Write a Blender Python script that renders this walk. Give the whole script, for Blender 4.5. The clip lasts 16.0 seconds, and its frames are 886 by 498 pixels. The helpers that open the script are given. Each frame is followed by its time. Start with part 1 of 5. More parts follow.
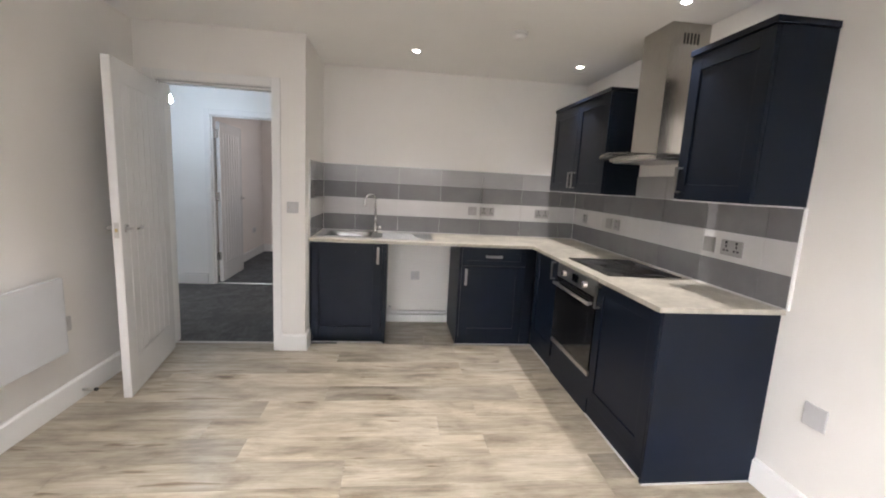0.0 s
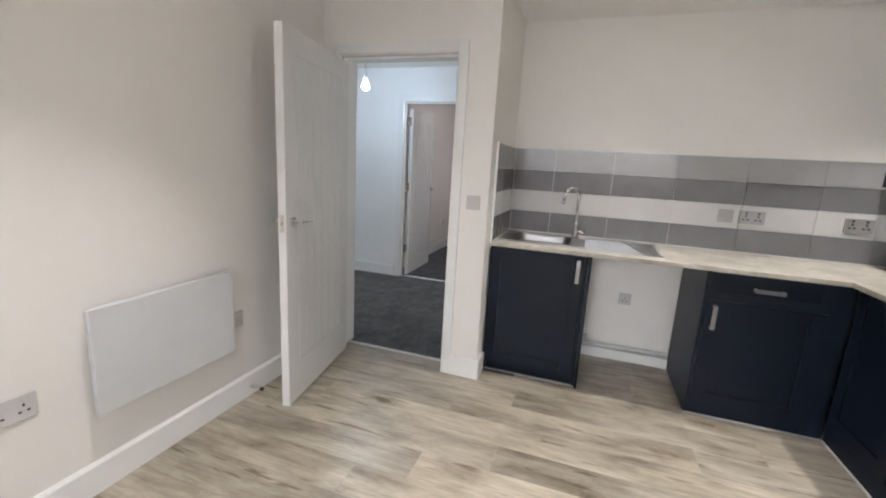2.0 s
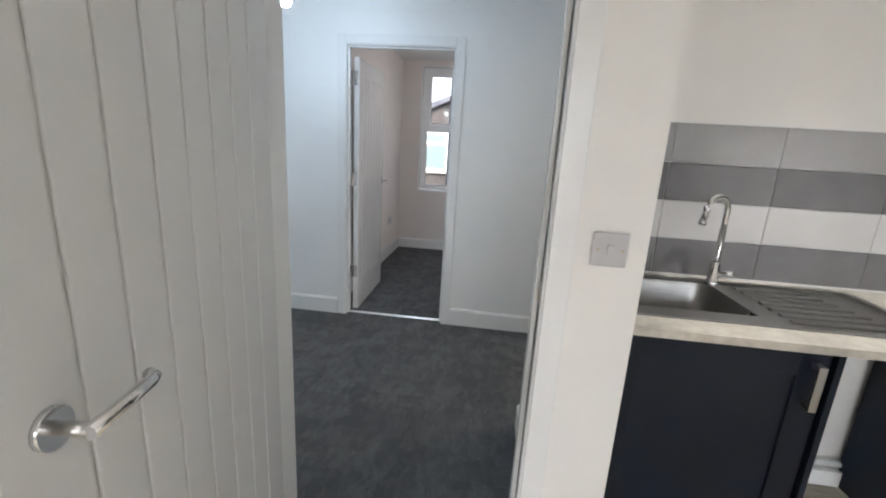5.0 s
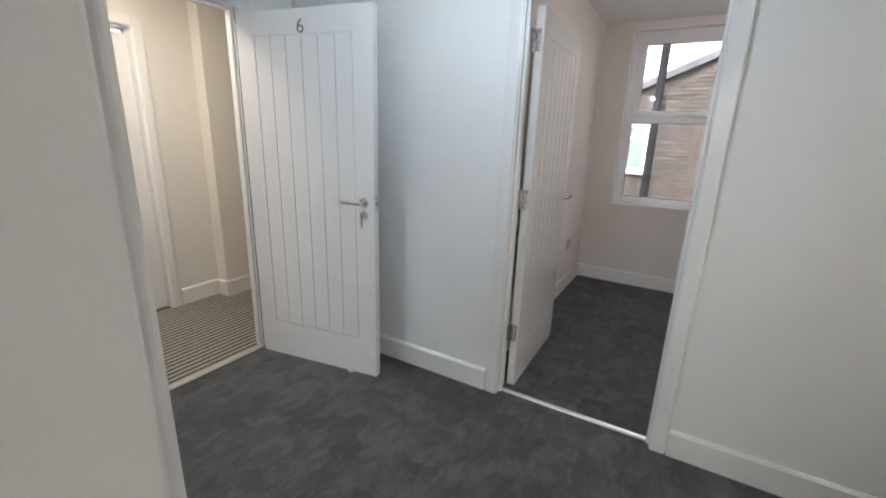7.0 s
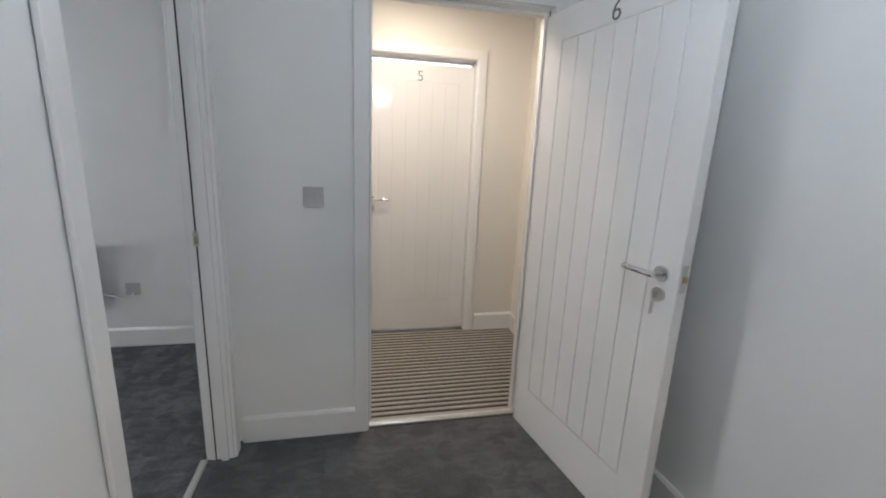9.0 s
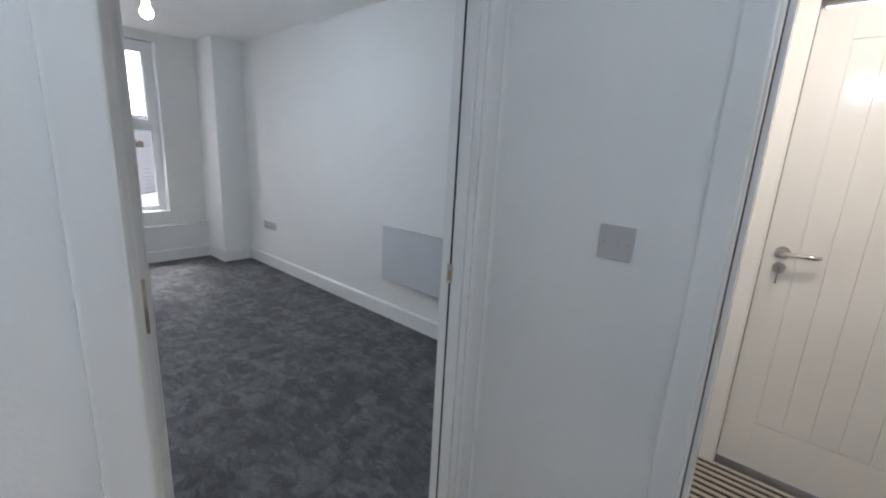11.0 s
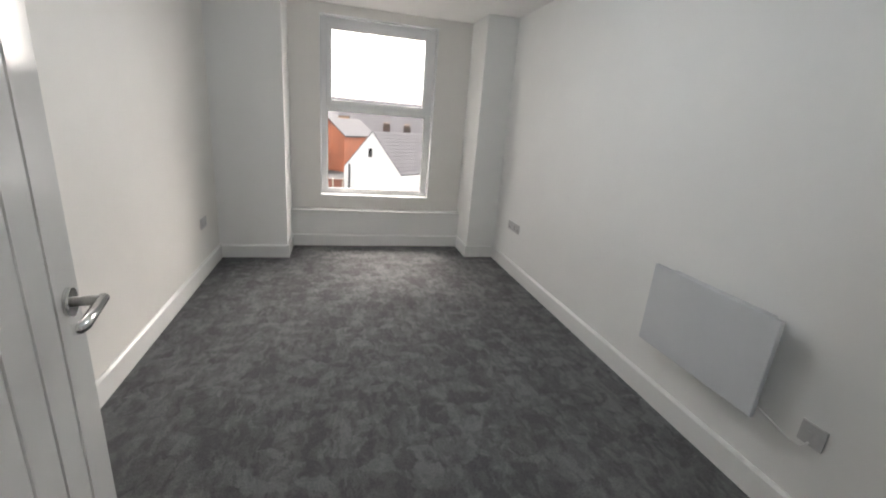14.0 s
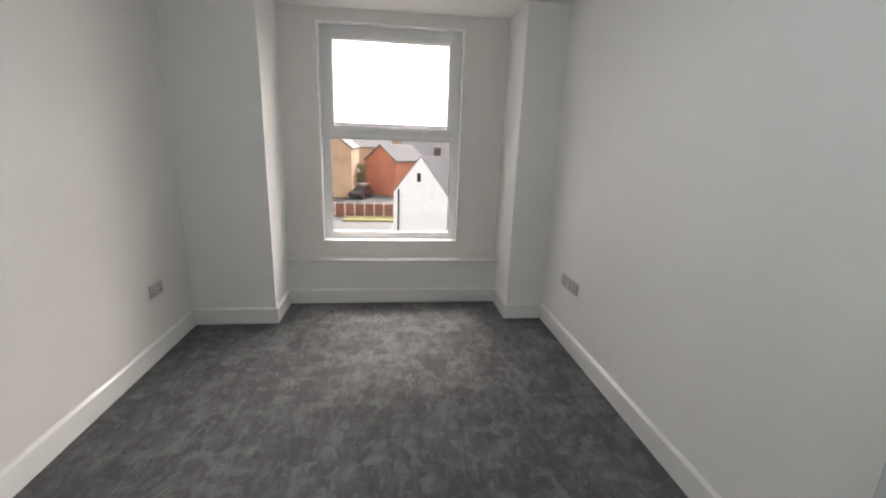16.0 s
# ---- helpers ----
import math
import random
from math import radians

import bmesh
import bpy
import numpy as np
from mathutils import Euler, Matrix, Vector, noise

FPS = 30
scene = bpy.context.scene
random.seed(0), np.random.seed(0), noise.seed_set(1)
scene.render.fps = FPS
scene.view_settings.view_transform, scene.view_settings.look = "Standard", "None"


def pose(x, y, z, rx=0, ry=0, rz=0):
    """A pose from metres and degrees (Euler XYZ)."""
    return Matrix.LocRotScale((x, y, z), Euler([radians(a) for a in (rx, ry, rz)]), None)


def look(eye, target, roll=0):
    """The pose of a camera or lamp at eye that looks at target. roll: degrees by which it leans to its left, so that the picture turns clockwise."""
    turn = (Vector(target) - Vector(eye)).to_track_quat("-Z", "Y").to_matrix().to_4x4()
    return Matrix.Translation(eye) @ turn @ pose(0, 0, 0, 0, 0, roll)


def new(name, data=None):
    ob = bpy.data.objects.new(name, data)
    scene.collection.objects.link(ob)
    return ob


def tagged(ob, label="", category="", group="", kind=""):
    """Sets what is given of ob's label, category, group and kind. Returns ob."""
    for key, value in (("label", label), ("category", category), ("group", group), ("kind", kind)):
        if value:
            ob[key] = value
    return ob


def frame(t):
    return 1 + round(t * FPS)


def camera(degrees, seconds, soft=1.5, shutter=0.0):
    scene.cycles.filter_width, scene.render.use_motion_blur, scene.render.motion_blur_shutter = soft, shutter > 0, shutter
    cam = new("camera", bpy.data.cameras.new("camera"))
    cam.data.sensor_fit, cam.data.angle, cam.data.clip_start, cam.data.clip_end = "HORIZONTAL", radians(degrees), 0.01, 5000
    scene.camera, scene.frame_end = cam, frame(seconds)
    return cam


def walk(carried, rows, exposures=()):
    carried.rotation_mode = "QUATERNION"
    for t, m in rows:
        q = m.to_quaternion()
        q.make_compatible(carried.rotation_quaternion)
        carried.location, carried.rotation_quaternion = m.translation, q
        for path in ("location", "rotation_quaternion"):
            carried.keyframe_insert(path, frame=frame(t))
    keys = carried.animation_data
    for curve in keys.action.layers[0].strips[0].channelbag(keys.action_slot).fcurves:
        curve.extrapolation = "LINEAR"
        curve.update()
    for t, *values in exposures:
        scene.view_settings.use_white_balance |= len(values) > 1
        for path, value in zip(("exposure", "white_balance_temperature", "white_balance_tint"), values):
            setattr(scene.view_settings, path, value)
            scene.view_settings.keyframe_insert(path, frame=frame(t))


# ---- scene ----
cam = camera(93.4, 16.0, soft=2.0)
PATH = [
    (0, (0.235, -0.122, 1.407), (0.47, 1.84, 1.094), 3.1),
    (0.5, (0.343, 0.032, 1.411), (0.228, 1.999, 1.066), 3.4),
    (1, (0.292, 0.242, 1.411), (-0.041, 2.178, 1.037), 3.1),
    (1.5, (0.206, 0.468, 1.413), (-0.278, 2.369, 1.021), 2.9),
    (2, (0.115, 0.714, 1.38), (-0.512, 2.572, 0.983), 3.2),
    (2.5, (-0.004, 0.962, 1.38), (-0.624, 2.821, 0.979), 3.9),
    (3, (-0.219, 1.185, 1.392), (-0.537, 3.115, 0.978), 3.8),
    (3.5, (-0.383, 1.348, 1.394), (-0.492, 3.299, 0.966), 3.9),
    (4, (-0.57, 1.576, 1.383), (-0.706, 3.521, 0.935), 3.7),
    (6.3, (-1.093, 2.969, 1.394), (-1.653, 4.814, 0.863), 2.4),
    (6.5, (-1.137, 3.087, 1.401), (-1.794, 4.897, 0.861), 2.1),
    (7, (-1.218, 3.307, 1.409), (-2.187, 4.974, 0.877), 1.9),
    (7.5, (-1.207, 3.539, 1.392), (-2.515, 4.965, 0.886), 2.1),
    (8, (-1.246, 3.707, 1.383), (-2.824, 4.842, 0.912), 2.3),
    (8.2, (-1.297, 3.776, 1.386), (-2.966, 4.776, 0.921), 2.4),
    (10.5, (-2.195, 4.211, 1.398), (-3.964, 3.388, 0.958), 2.8),
    (11, (-2.406, 4.191, 1.382), (-3.884, 2.922, 0.927), 3.2),
    (11.5, (-2.637, 4.146, 1.378), (-3.72, 2.539, 0.885), 3.2),
    (12, (-2.725, 4.022, 1.375), (-3.446, 2.228, 0.863), 3.3),
    (12.5, (-2.787, 3.857, 1.39), (-3.217, 1.974, 0.872), 3.3),
    (13, (-2.852, 3.72, 1.391), (-3.069, 1.805, 0.858), 3.7),
    (13.5, (-2.96, 3.604, 1.402), (-3.169, 1.694, 0.845), 4.8),
    (14, (-2.914, 3.47, 1.401), (-3.407, 1.619, 0.825), 4.7),
    (14.5, (-2.916, 3.291, 1.391), (-3.555, 1.487, 0.81), 3.1),
    (15, (-3.013, 3.057, 1.396), (-3.545, 1.205, 0.86), 3.1),
    (15.5, (-3.166, 2.781, 1.413), (-3.552, 0.885, 0.906), 2.7),
    (16, (-3.343, 2.463, 1.429), (-3.585, 0.54, 0.935), 2.0),
]
# stops, kelvin and tint of the picture on the way
TONE = [(0.0, 2.63, 6200, 14), (1.0, 2.72, 6050, 12), (2.5, 2.68, 6000, 12), (4.0, 2.8, 5900, 11), (6.5, 2.82, 5980, 9), (7.0, 2.82, 6280, 12), (8.0, 2.74, 6400, 13), (10.5, 2.62, 6250, 16), (11.0, 2.66, 6050, 13), (11.5, 2.64, 6200, 12), (12.0, 2.85, 6550, 16), (13.0, 2.8, 6800, 13), (14.0, 2.72, 6980, 13), (14.5, 2.72, 7000, 13), (16.0, 2.48, 7000, 14)]
walk(cam, [(t, look(eye, target, roll)) for t, eye, target, roll in PATH], TONE)

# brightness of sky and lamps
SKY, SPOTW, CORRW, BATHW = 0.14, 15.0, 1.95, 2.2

# ---- world, sun, large lights ----
world = bpy.data.worlds.new("overcast_sky")
scene.world = world
world.use_nodes = True
wn, wl = world.node_tree.nodes, world.node_tree.links
sky = wn.new("ShaderNodeTexSky")
sky.sky_type, sky.sun_disc = "NISHITA", False
sky.sun_elevation, sky.sun_rotation = radians(38), radians(200)
sky.dust_density, sky.air_density = 4.0, 1.0
hsv = wn.new("ShaderNodeHueSaturation")
hsv.inputs["Saturation"].default_value = 0.12
wl.new(sky.outputs["Color"], hsv.inputs["Color"])
wl.new(hsv.outputs["Color"], wn["Background"].inputs["Color"])
wn["Background"].inputs["Strength"].default_value = SKY


def lamp(name, kind, power, colour, place, size=0.1, aim=None, cone=120):
    data = bpy.data.lights.new(name, kind)
    data.energy, data.color = power, colour
    if kind == "AREA":
        data.shape, data.size = "DISK", size
    elif kind == "SUN":
        data.angle = radians(size)
    else:
        data.shadow_soft_size = size
    if kind == "SPOT":
        data.spot_size, data.spot_blend = radians(cone), 1.0
    ob = new(name, data)
    ob.matrix_world = look(place, aim or (place[0], place[1] + 0.0001, place[2] - 1))
    return ob


lamp("sun", "SUN", 0.5, (1, 0.96, 0.9), (0, -20, 30), 15, (-3, 0, 0))


# ---- materials ----
def mat(name, colour, rough=0.5, metal=0.0, second=None, scale=8.0, detail=4.0, bump=0.0, bump_scale=None,
        stretch=(1, 1, 1), spread=(0.35, 0.65), piece=0.0, coat=0.0, space="Object", second_scale=0.0, third=None, rug=0.6, spec=0.5):
    """A surface of two colours in a noise, with fine relief; piece varies it from piece to piece."""
    m = bpy.data.materials.new(name)
    m.use_nodes = True
    n, l = m.node_tree.nodes, m.node_tree.links
    b = n["Principled BSDF"]
    b.inputs["Roughness"].default_value, b.inputs["Metallic"].default_value = rough, metal
    b.inputs["Coat Weight"].default_value = coat
    b.inputs["Specular IOR Level"].default_value = spec
    b.inputs["Coat Roughness"].default_value = 0.12
    tc, mp = n.new("ShaderNodeTexCoord"), n.new("ShaderNodeMapping")
    if space == "World":
        geo = n.new("ShaderNodeNewGeometry")
        l.new(geo.outputs["Position"], mp.inputs["Vector"])
    else:
        l.new(tc.outputs["Object"], mp.inputs["Vector"])
    mp.inputs["Scale"].default_value = stretch
    info = n.new("ShaderNodeObjectInfo")
    if piece:
        off = n.new("ShaderNodeVectorMath")
        off.operation = "MULTIPLY_ADD"
        l.new(info.outputs["Random"], off.inputs[0])
        off.inputs[1].default_value = (37.0, 19.0, 53.0)
        l.new(mp.outputs["Vector"], off.inputs[2])
        vec = off.outputs["Vector"]
    else:
        vec = mp.outputs["Vector"]
    noi, ramp = n.new("ShaderNodeTexNoise"), n.new("ShaderNodeValToRGB")
    noi.inputs["Scale"].default_value, noi.inputs["Detail"].default_value = scale, detail
    noi.inputs["Roughness"].default_value = rug
    l.new(vec, noi.inputs["Vector"])
    l.new(noi.outputs["Fac"], ramp.inputs["Fac"])
    e = ramp.color_ramp.elements
    e[0].position, e[1].position = spread
    e[0].color = (*colour, 1)
    e[1].color = (*(second or [min(1, c * 1.06) for c in colour]), 1)
    if third:
        x = ramp.color_ramp.elements.new((spread[0] + spread[1]) / 2)
        x.color = (*third, 1)
    out = ramp.outputs["Color"]
    if second_scale:
        big, mix = n.new("ShaderNodeTexNoise"), n.new("ShaderNodeMix")
        big.inputs["Scale"].default_value, big.inputs["Detail"].default_value = second_scale, 3
        l.new(vec, big.inputs["Vector"])
        mr = n.new("ShaderNodeMapRange")
        mr.inputs["From Min"].default_value, mr.inputs["From Max"].default_value = 0.35, 0.65
        mr.inputs["To Min"].default_value, mr.inputs["To Max"].default_value = 0.82, 1.15
        l.new(big.outputs["Fac"], mr.inputs["Value"])
        mix.data_type, mix.blend_type = "RGBA", "MULTIPLY"
        mix.inputs["Factor"].default_value = 1.0
        l.new(out, mix.inputs["A"])
        l.new(mr.outputs["Result"], mix.inputs["B"])
        out = mix.outputs["Result"]
    if piece:
        mr2, mix2 = n.new("ShaderNodeMapRange"), n.new("ShaderNodeMix")
        mr2.inputs["To Min"].default_value, mr2.inputs["To Max"].default_value = 1 - piece, 1 + piece
        l.new(info.outputs["Random"], mr2.inputs["Value"])
        mix2.data_type, mix2.blend_type = "RGBA", "MULTIPLY"
        mix2.inputs["Factor"].default_value = 1.0
        l.new(out, mix2.inputs["A"])
        l.new(mr2.outputs["Result"], mix2.inputs["B"])
        out = mix2.outputs["Result"]
    l.new(out, b.inputs["Base Color"])
    if bump:
        fine, bp = n.new("ShaderNodeTexNoise"), n.new("ShaderNodeBump")
        fine.inputs["Scale"].default_value, fine.inputs["Detail"].default_value = bump_scale or scale * 6, 6
        l.new(vec, fine.inputs["Vector"])
        bp.inputs["Strength"].default_value, bp.inputs["Distance"].default_value = bump, 0.004
        l.new(fine.outputs["Fac"], bp.inputs["Height"])
        l.new(bp.outputs["Normal"], b.inputs["Normal"])
    return m


def ramp_of(n, l, source, stops):
    r = n.new("ShaderNodeValToRGB")
    e = r.color_ramp.elements
    e[0].position, e[1].position = stops[0][0], stops[-1][0]
    e[0].color, e[1].color = (*stops[0][1], 1), (*stops[-1][1], 1)
    for p, c in stops[1:-1]:
        e.new(p).color = (*c, 1)
    l.new(source, r.inputs["Fac"])
    return r.outputs["Color"]


def blend(n, l, kind, a, b, fac=1.0):
    m = n.new("ShaderNodeMix")
    m.data_type, m.blend_type = "RGBA", kind
    m.inputs["Factor"].default_value = fac
    l.new(a, m.inputs["A"])
    l.new(b, m.inputs["B"])
    return m.outputs["Result"]


def scaled(n, l, vec, scale):
    m = n.new("ShaderNodeMapping")
    m.inputs["Scale"].default_value = scale
    l.new(vec, m.inputs["Vector"])
    return m.outputs["Vector"]


def noise(n, l, vec, scale, detail=4.0, rug=0.6, bend=0.0):
    x = n.new("ShaderNodeTexNoise")
    x.inputs["Scale"].default_value, x.inputs["Detail"].default_value = scale, detail
    x.inputs["Roughness"].default_value, x.inputs["Distortion"].default_value = rug, bend
    l.new(vec, x.inputs["Vector"])
    return x.outputs["Fac"]


def grey(v):
    return (v, v, v)


def plank_mat():
    """Weathered oak print: broad pale and dark patches along the board, fine grain, dark splits and knots."""
    m = bpy.data.materials.new("weathered_oak_laminate")
    m.use_nodes = True
    n, l = m.node_tree.nodes, m.node_tree.links
    b = n["Principled BSDF"]
    tc, info, off = n.new("ShaderNodeTexCoord"), n.new("ShaderNodeObjectInfo"), n.new("ShaderNodeVectorMath")
    off.operation = "MULTIPLY_ADD"
    l.new(info.outputs["Random"], off.inputs[0])
    off.inputs[1].default_value = (41.0, 23.0, 57.0)
    l.new(tc.outputs["Object"], off.inputs[2])
    v = off.outputs["Vector"]
    wide = noise(n, l, scaled(n, l, v, (1.3, 3.4, 1)), 1.8, 8, 0.66, 0.4)
    streak = noise(n, l, scaled(n, l, v, (1.8, 13.0, 1)), 1.7, 7, 0.62, 0.2)
    both = n.new("ShaderNodeMix")
    both.inputs["Factor"].default_value = 0.32
    l.new(wide, both.inputs["A"])
    l.new(streak, both.inputs["B"])
    broad = both.outputs["Result"]
    col = ramp_of(n, l, broad, [(0.33, (0.17, 0.142, 0.108)), (0.42, (0.305, 0.265, 0.208)), (0.51, (0.425, 0.378, 0.302)), (0.63, (0.57, 0.52, 0.435))])
    fine = noise(n, l, scaled(n, l, v, (2.2, 60.0, 1)), 1.5, 8, 0.7, 0.2)
    col = blend(n, l, "MULTIPLY", col, ramp_of(n, l, fine, [(0.3, (0.78, 0.77, 0.75)), (0.5, grey(0.99)), (0.7, grey(1.1))]))
    split = noise(n, l, scaled(n, l, v, (2.6, 24.0, 1)), 1.2, 3, 0.5, 0.4)
    col = blend(n, l, "MULTIPLY", col, ramp_of(n, l, split, [(0.29, (0.5, 0.44, 0.37)), (0.36, grey(1.0)), (1.0, grey(1.0))]))
    knot = n.new("ShaderNodeTexVoronoi")
    knot.inputs["Scale"].default_value = 1.0
    l.new(scaled(n, l, v, (1.3, 3.6, 1)), knot.inputs["Vector"])
    rough_edge = n.new("ShaderNodeMath")
    rough_edge.operation = "MULTIPLY_ADD"
    l.new(noise(n, l, v, 38, 3), rough_edge.inputs[0])
    rough_edge.inputs[1].default_value = 0.16
    l.new(knot.outputs["Distance"], rough_edge.inputs[2])
    col = blend(n, l, "MULTIPLY", col, ramp_of(n, l, rough_edge.outputs[0], [(0.12, (0.3, 0.25, 0.19)), (0.19, (0.72, 0.68, 0.62)), (0.3, grey(1.0))]))
    col = blend(n, l, "MULTIPLY", col, ramp_of(n, l, info.outputs["Random"], [(0.0, (0.8, 0.8, 0.8)), (1.0, (1.13, 1.11, 1.07))]))
    l.new(col, b.inputs["Base Color"])
    l.new(ramp_of(n, l, fine, [(0.3, grey(0.36)), (0.7, grey(0.27))]), b.inputs["Roughness"])
    bp = n.new("ShaderNodeBump")
    bp.inputs["Strength"].default_value, bp.inputs["Distance"].default_value = 0.12, 0.002
    l.new(fine, bp.inputs["Height"])
    l.new(bp.outputs["Normal"], b.inputs["Normal"])
    return m


def carpet_mat(name, dark, mid, light, scale):
    """Cut pile that lies this way and that: brushed patches of several sizes and speckled tufts."""
    m = bpy.data.materials.new(name)
    m.use_nodes = True
    n, l = m.node_tree.nodes, m.node_tree.links
    b = n["Principled BSDF"]
    b.inputs["Roughness"].default_value = 0.95
    b.inputs["Specular IOR Level"].default_value = 0.2
    geo, warp = n.new("ShaderNodeNewGeometry"), n.new("ShaderNodeTexNoise")
    pos = geo.outputs["Position"]
    warp.inputs["Scale"].default_value, warp.inputs["Detail"].default_value, warp.inputs["Roughness"].default_value = 7.0, 5, 0.65
    l.new(pos, warp.inputs["Vector"])
    move = n.new("ShaderNodeVectorMath")
    move.operation = "MULTIPLY_ADD"
    l.new(warp.outputs["Color"], move.inputs[0])
    move.inputs[1].default_value = (0.13, 0.13, 0.0)
    l.new(pos, move.inputs[2])
    total = None
    for k, (size, weight) in enumerate(((0.6, 0.25), (1.4, 0.4), (3.2, 0.35))):
        vo = n.new("ShaderNodeTexVoronoi")
        vo.feature = "SMOOTH_F1"
        vo.inputs["Smoothness"].default_value = 0.3
        vo.inputs["Scale"].default_value = scale * size
        l.new(scaled(n, l, move.outputs["Vector"], (1.7, 0.6, 1) if k != 1 else (0.8, 1.2, 1)), vo.inputs["Vector"])
        bw, mul = n.new("ShaderNodeRGBToBW"), n.new("ShaderNodeMath")
        l.new(vo.outputs["Color"], bw.inputs["Color"])
        mul.operation = "MULTIPLY_ADD"
        l.new(bw.outputs["Val"], mul.inputs[0])
        mul.inputs[1].default_value, mul.inputs[2].default_value = weight, 0.0
        if total is not None:
            l.new(total, mul.inputs[2])
        total = mul.outputs[0]
    cloud = n.new("ShaderNodeMath")
    cloud.operation = "MULTIPLY_ADD"
    l.new(noise(n, l, scaled(n, l, pos, (1.6, 0.6, 1)), 13.0, 8, 0.7), cloud.inputs[0])
    cloud.inputs[1].default_value = 0.5
    l.new(total, cloud.inputs[2])
    col = ramp_of(n, l, cloud.outputs[0], [(0.56, dark), (0.76, mid), (0.97, light)])
    tuft = noise(n, l, pos, 210.0, 3, 0.7)
    col = blend(n, l, "MULTIPLY", col, ramp_of(n, l, tuft, [(0.3, grey(0.62)), (0.5, grey(1.0)), (0.7, grey(1.35))]))
    l.new(col, b.inputs["Base Color"])
    bp = n.new("ShaderNodeBump")
    bp.inputs["Strength"].default_value, bp.inputs["Distance"].default_value = 0.9, 0.004
    l.new(tuft, bp.inputs["Height"])
    l.new(bp.outputs["Normal"], b.inputs["Normal"])
    return m


def glow(name, colour, strength):
    m = mat(name, colour, 0.4)
    b = m.node_tree.nodes["Principled BSDF"]
    b.inputs["Emission Color"].default_value = (*colour, 1)
    b.inputs["Emission Strength"].default_value = strength
    return m


def glass(name, tint=(1, 1, 1), rough=0.0):
    m = mat(name, tint, rough)
    b = m.node_tree.nodes["Principled BSDF"]
    b.inputs["Transmission Weight"].default_value, b.inputs["IOR"].default_value = 1.0, 1.45
    return m


WALL = mat("white_wall_paint", (0.8, 0.775, 0.74), 0.5, second=(0.83, 0.805, 0.77), scale=1.3, bump=0.12, bump_scale=160, space="World")
WALLH = mat("white_hall_paint", (0.82, 0.815, 0.8), 0.5, second=(0.85, 0.845, 0.83), scale=1.3, bump=0.12, bump_scale=160, space="World")
# White paint with that room's pinkish warm light mixed into the colour.
WALLP = mat("warm_tinted_bedroom_paint", (0.74, 0.685, 0.645), 0.55, second=(0.77, 0.715, 0.675), scale=1.3, bump=0.12, bump_scale=160, space="World")
CREAM = mat("cream_corridor_paint", (0.79, 0.76, 0.7), 0.5, second=(0.81, 0.78, 0.72), scale=1.3, bump=0.1, bump_scale=160, space="World")
CEIL = mat("matt_ceiling_paint", (0.82, 0.81, 0.79), 0.8, second=(0.85, 0.84, 0.82), scale=1.1, bump=0.1, bump_scale=140, space="World")
GLOSS = mat("white_gloss_trim", (0.82, 0.815, 0.8), 0.22, second=(0.84, 0.835, 0.825), scale=3, bump=0.05, bump_scale=60)
DOORP = mat("white_door_paint", (0.76, 0.755, 0.745), 0.13, second=(0.79, 0.785, 0.775), scale=3, bump=0.03, bump_scale=14)
NAVY = mat("navy_cabinet_paint", (0.0034, 0.0064, 0.0145), 0.38, second=(0.0045, 0.008, 0.017), spec=0.22, scale=5, bump=0.03, bump_scale=120)
NAVYD = mat("navy_carcass_board", (0.0042, 0.0076, 0.0155), 0.45, second=(0.0055, 0.0095, 0.0185), spec=0.22, scale=5, bump=0.03, bump_scale=120)
STEEL = mat("brushed_steel", (0.5, 0.49, 0.475), 0.33, 1.0, second=(0.57, 0.56, 0.545), scale=14, stretch=(1, 14, 14), bump=0.04, bump_scale=80)
STAINLESS = mat("stainless_sink_steel", (0.27, 0.265, 0.255), 0.3, 1.0, second=(0.33, 0.325, 0.315), scale=10, stretch=(1, 18, 18), bump=0.04, bump_scale=60)
HANDLE = mat("satin_nickel_handle", (0.3, 0.29, 0.28), 0.3, 1.0, second=(0.36, 0.35, 0.34), scale=14, stretch=(14, 14, 1))
HOLE = mat("dull_screw_head", (0.25, 0.24, 0.23), 0.4, 1.0, second=(0.16, 0.15, 0.14), scale=60)
CHROME = mat("polished_chrome", (0.72, 0.72, 0.72), 0.1, 1.0, second=(0.78, 0.78, 0.78), scale=8)
BRASS = mat("dull_brass", (0.42, 0.33, 0.16), 0.35, 1.0, second=(0.5, 0.4, 0.2), scale=30)
BLACKG = mat("black_glass", (0.008, 0.008, 0.009), 0.05, second=(0.012, 0.012, 0.013), scale=4)
BLACK = mat("black_rubber", (0.012, 0.012, 0.012), 0.6, second=(0.02, 0.02, 0.02), scale=20)
PLATE = mat("off_white_plate", (0.5, 0.49, 0.49), 0.3, second=(0.54, 0.53, 0.53), scale=6)
PLASTIC = mat("white_plastic", (0.74, 0.73, 0.72), 0.3, second=(0.77, 0.76, 0.75), scale=6)
HEATER = mat("white_enamel", (0.6, 0.61, 0.63), 0.3, second=(0.63, 0.64, 0.66), scale=4, bump=0.03, bump_scale=60)
WORKTOP = mat("speckled_stone_laminate", (0.4, 0.37, 0.31), 0.42, second=(0.53, 0.5, 0.43), scale=26, detail=8, spread=(0.3, 0.68), second_scale=5, bump=0.02)
TILEL = mat("pale_grey_glazed_tile", (0.52, 0.51, 0.5), 0.16, second=(0.55, 0.54, 0.53), scale=5, piece=0.03, bump=0.03, bump_scale=9)
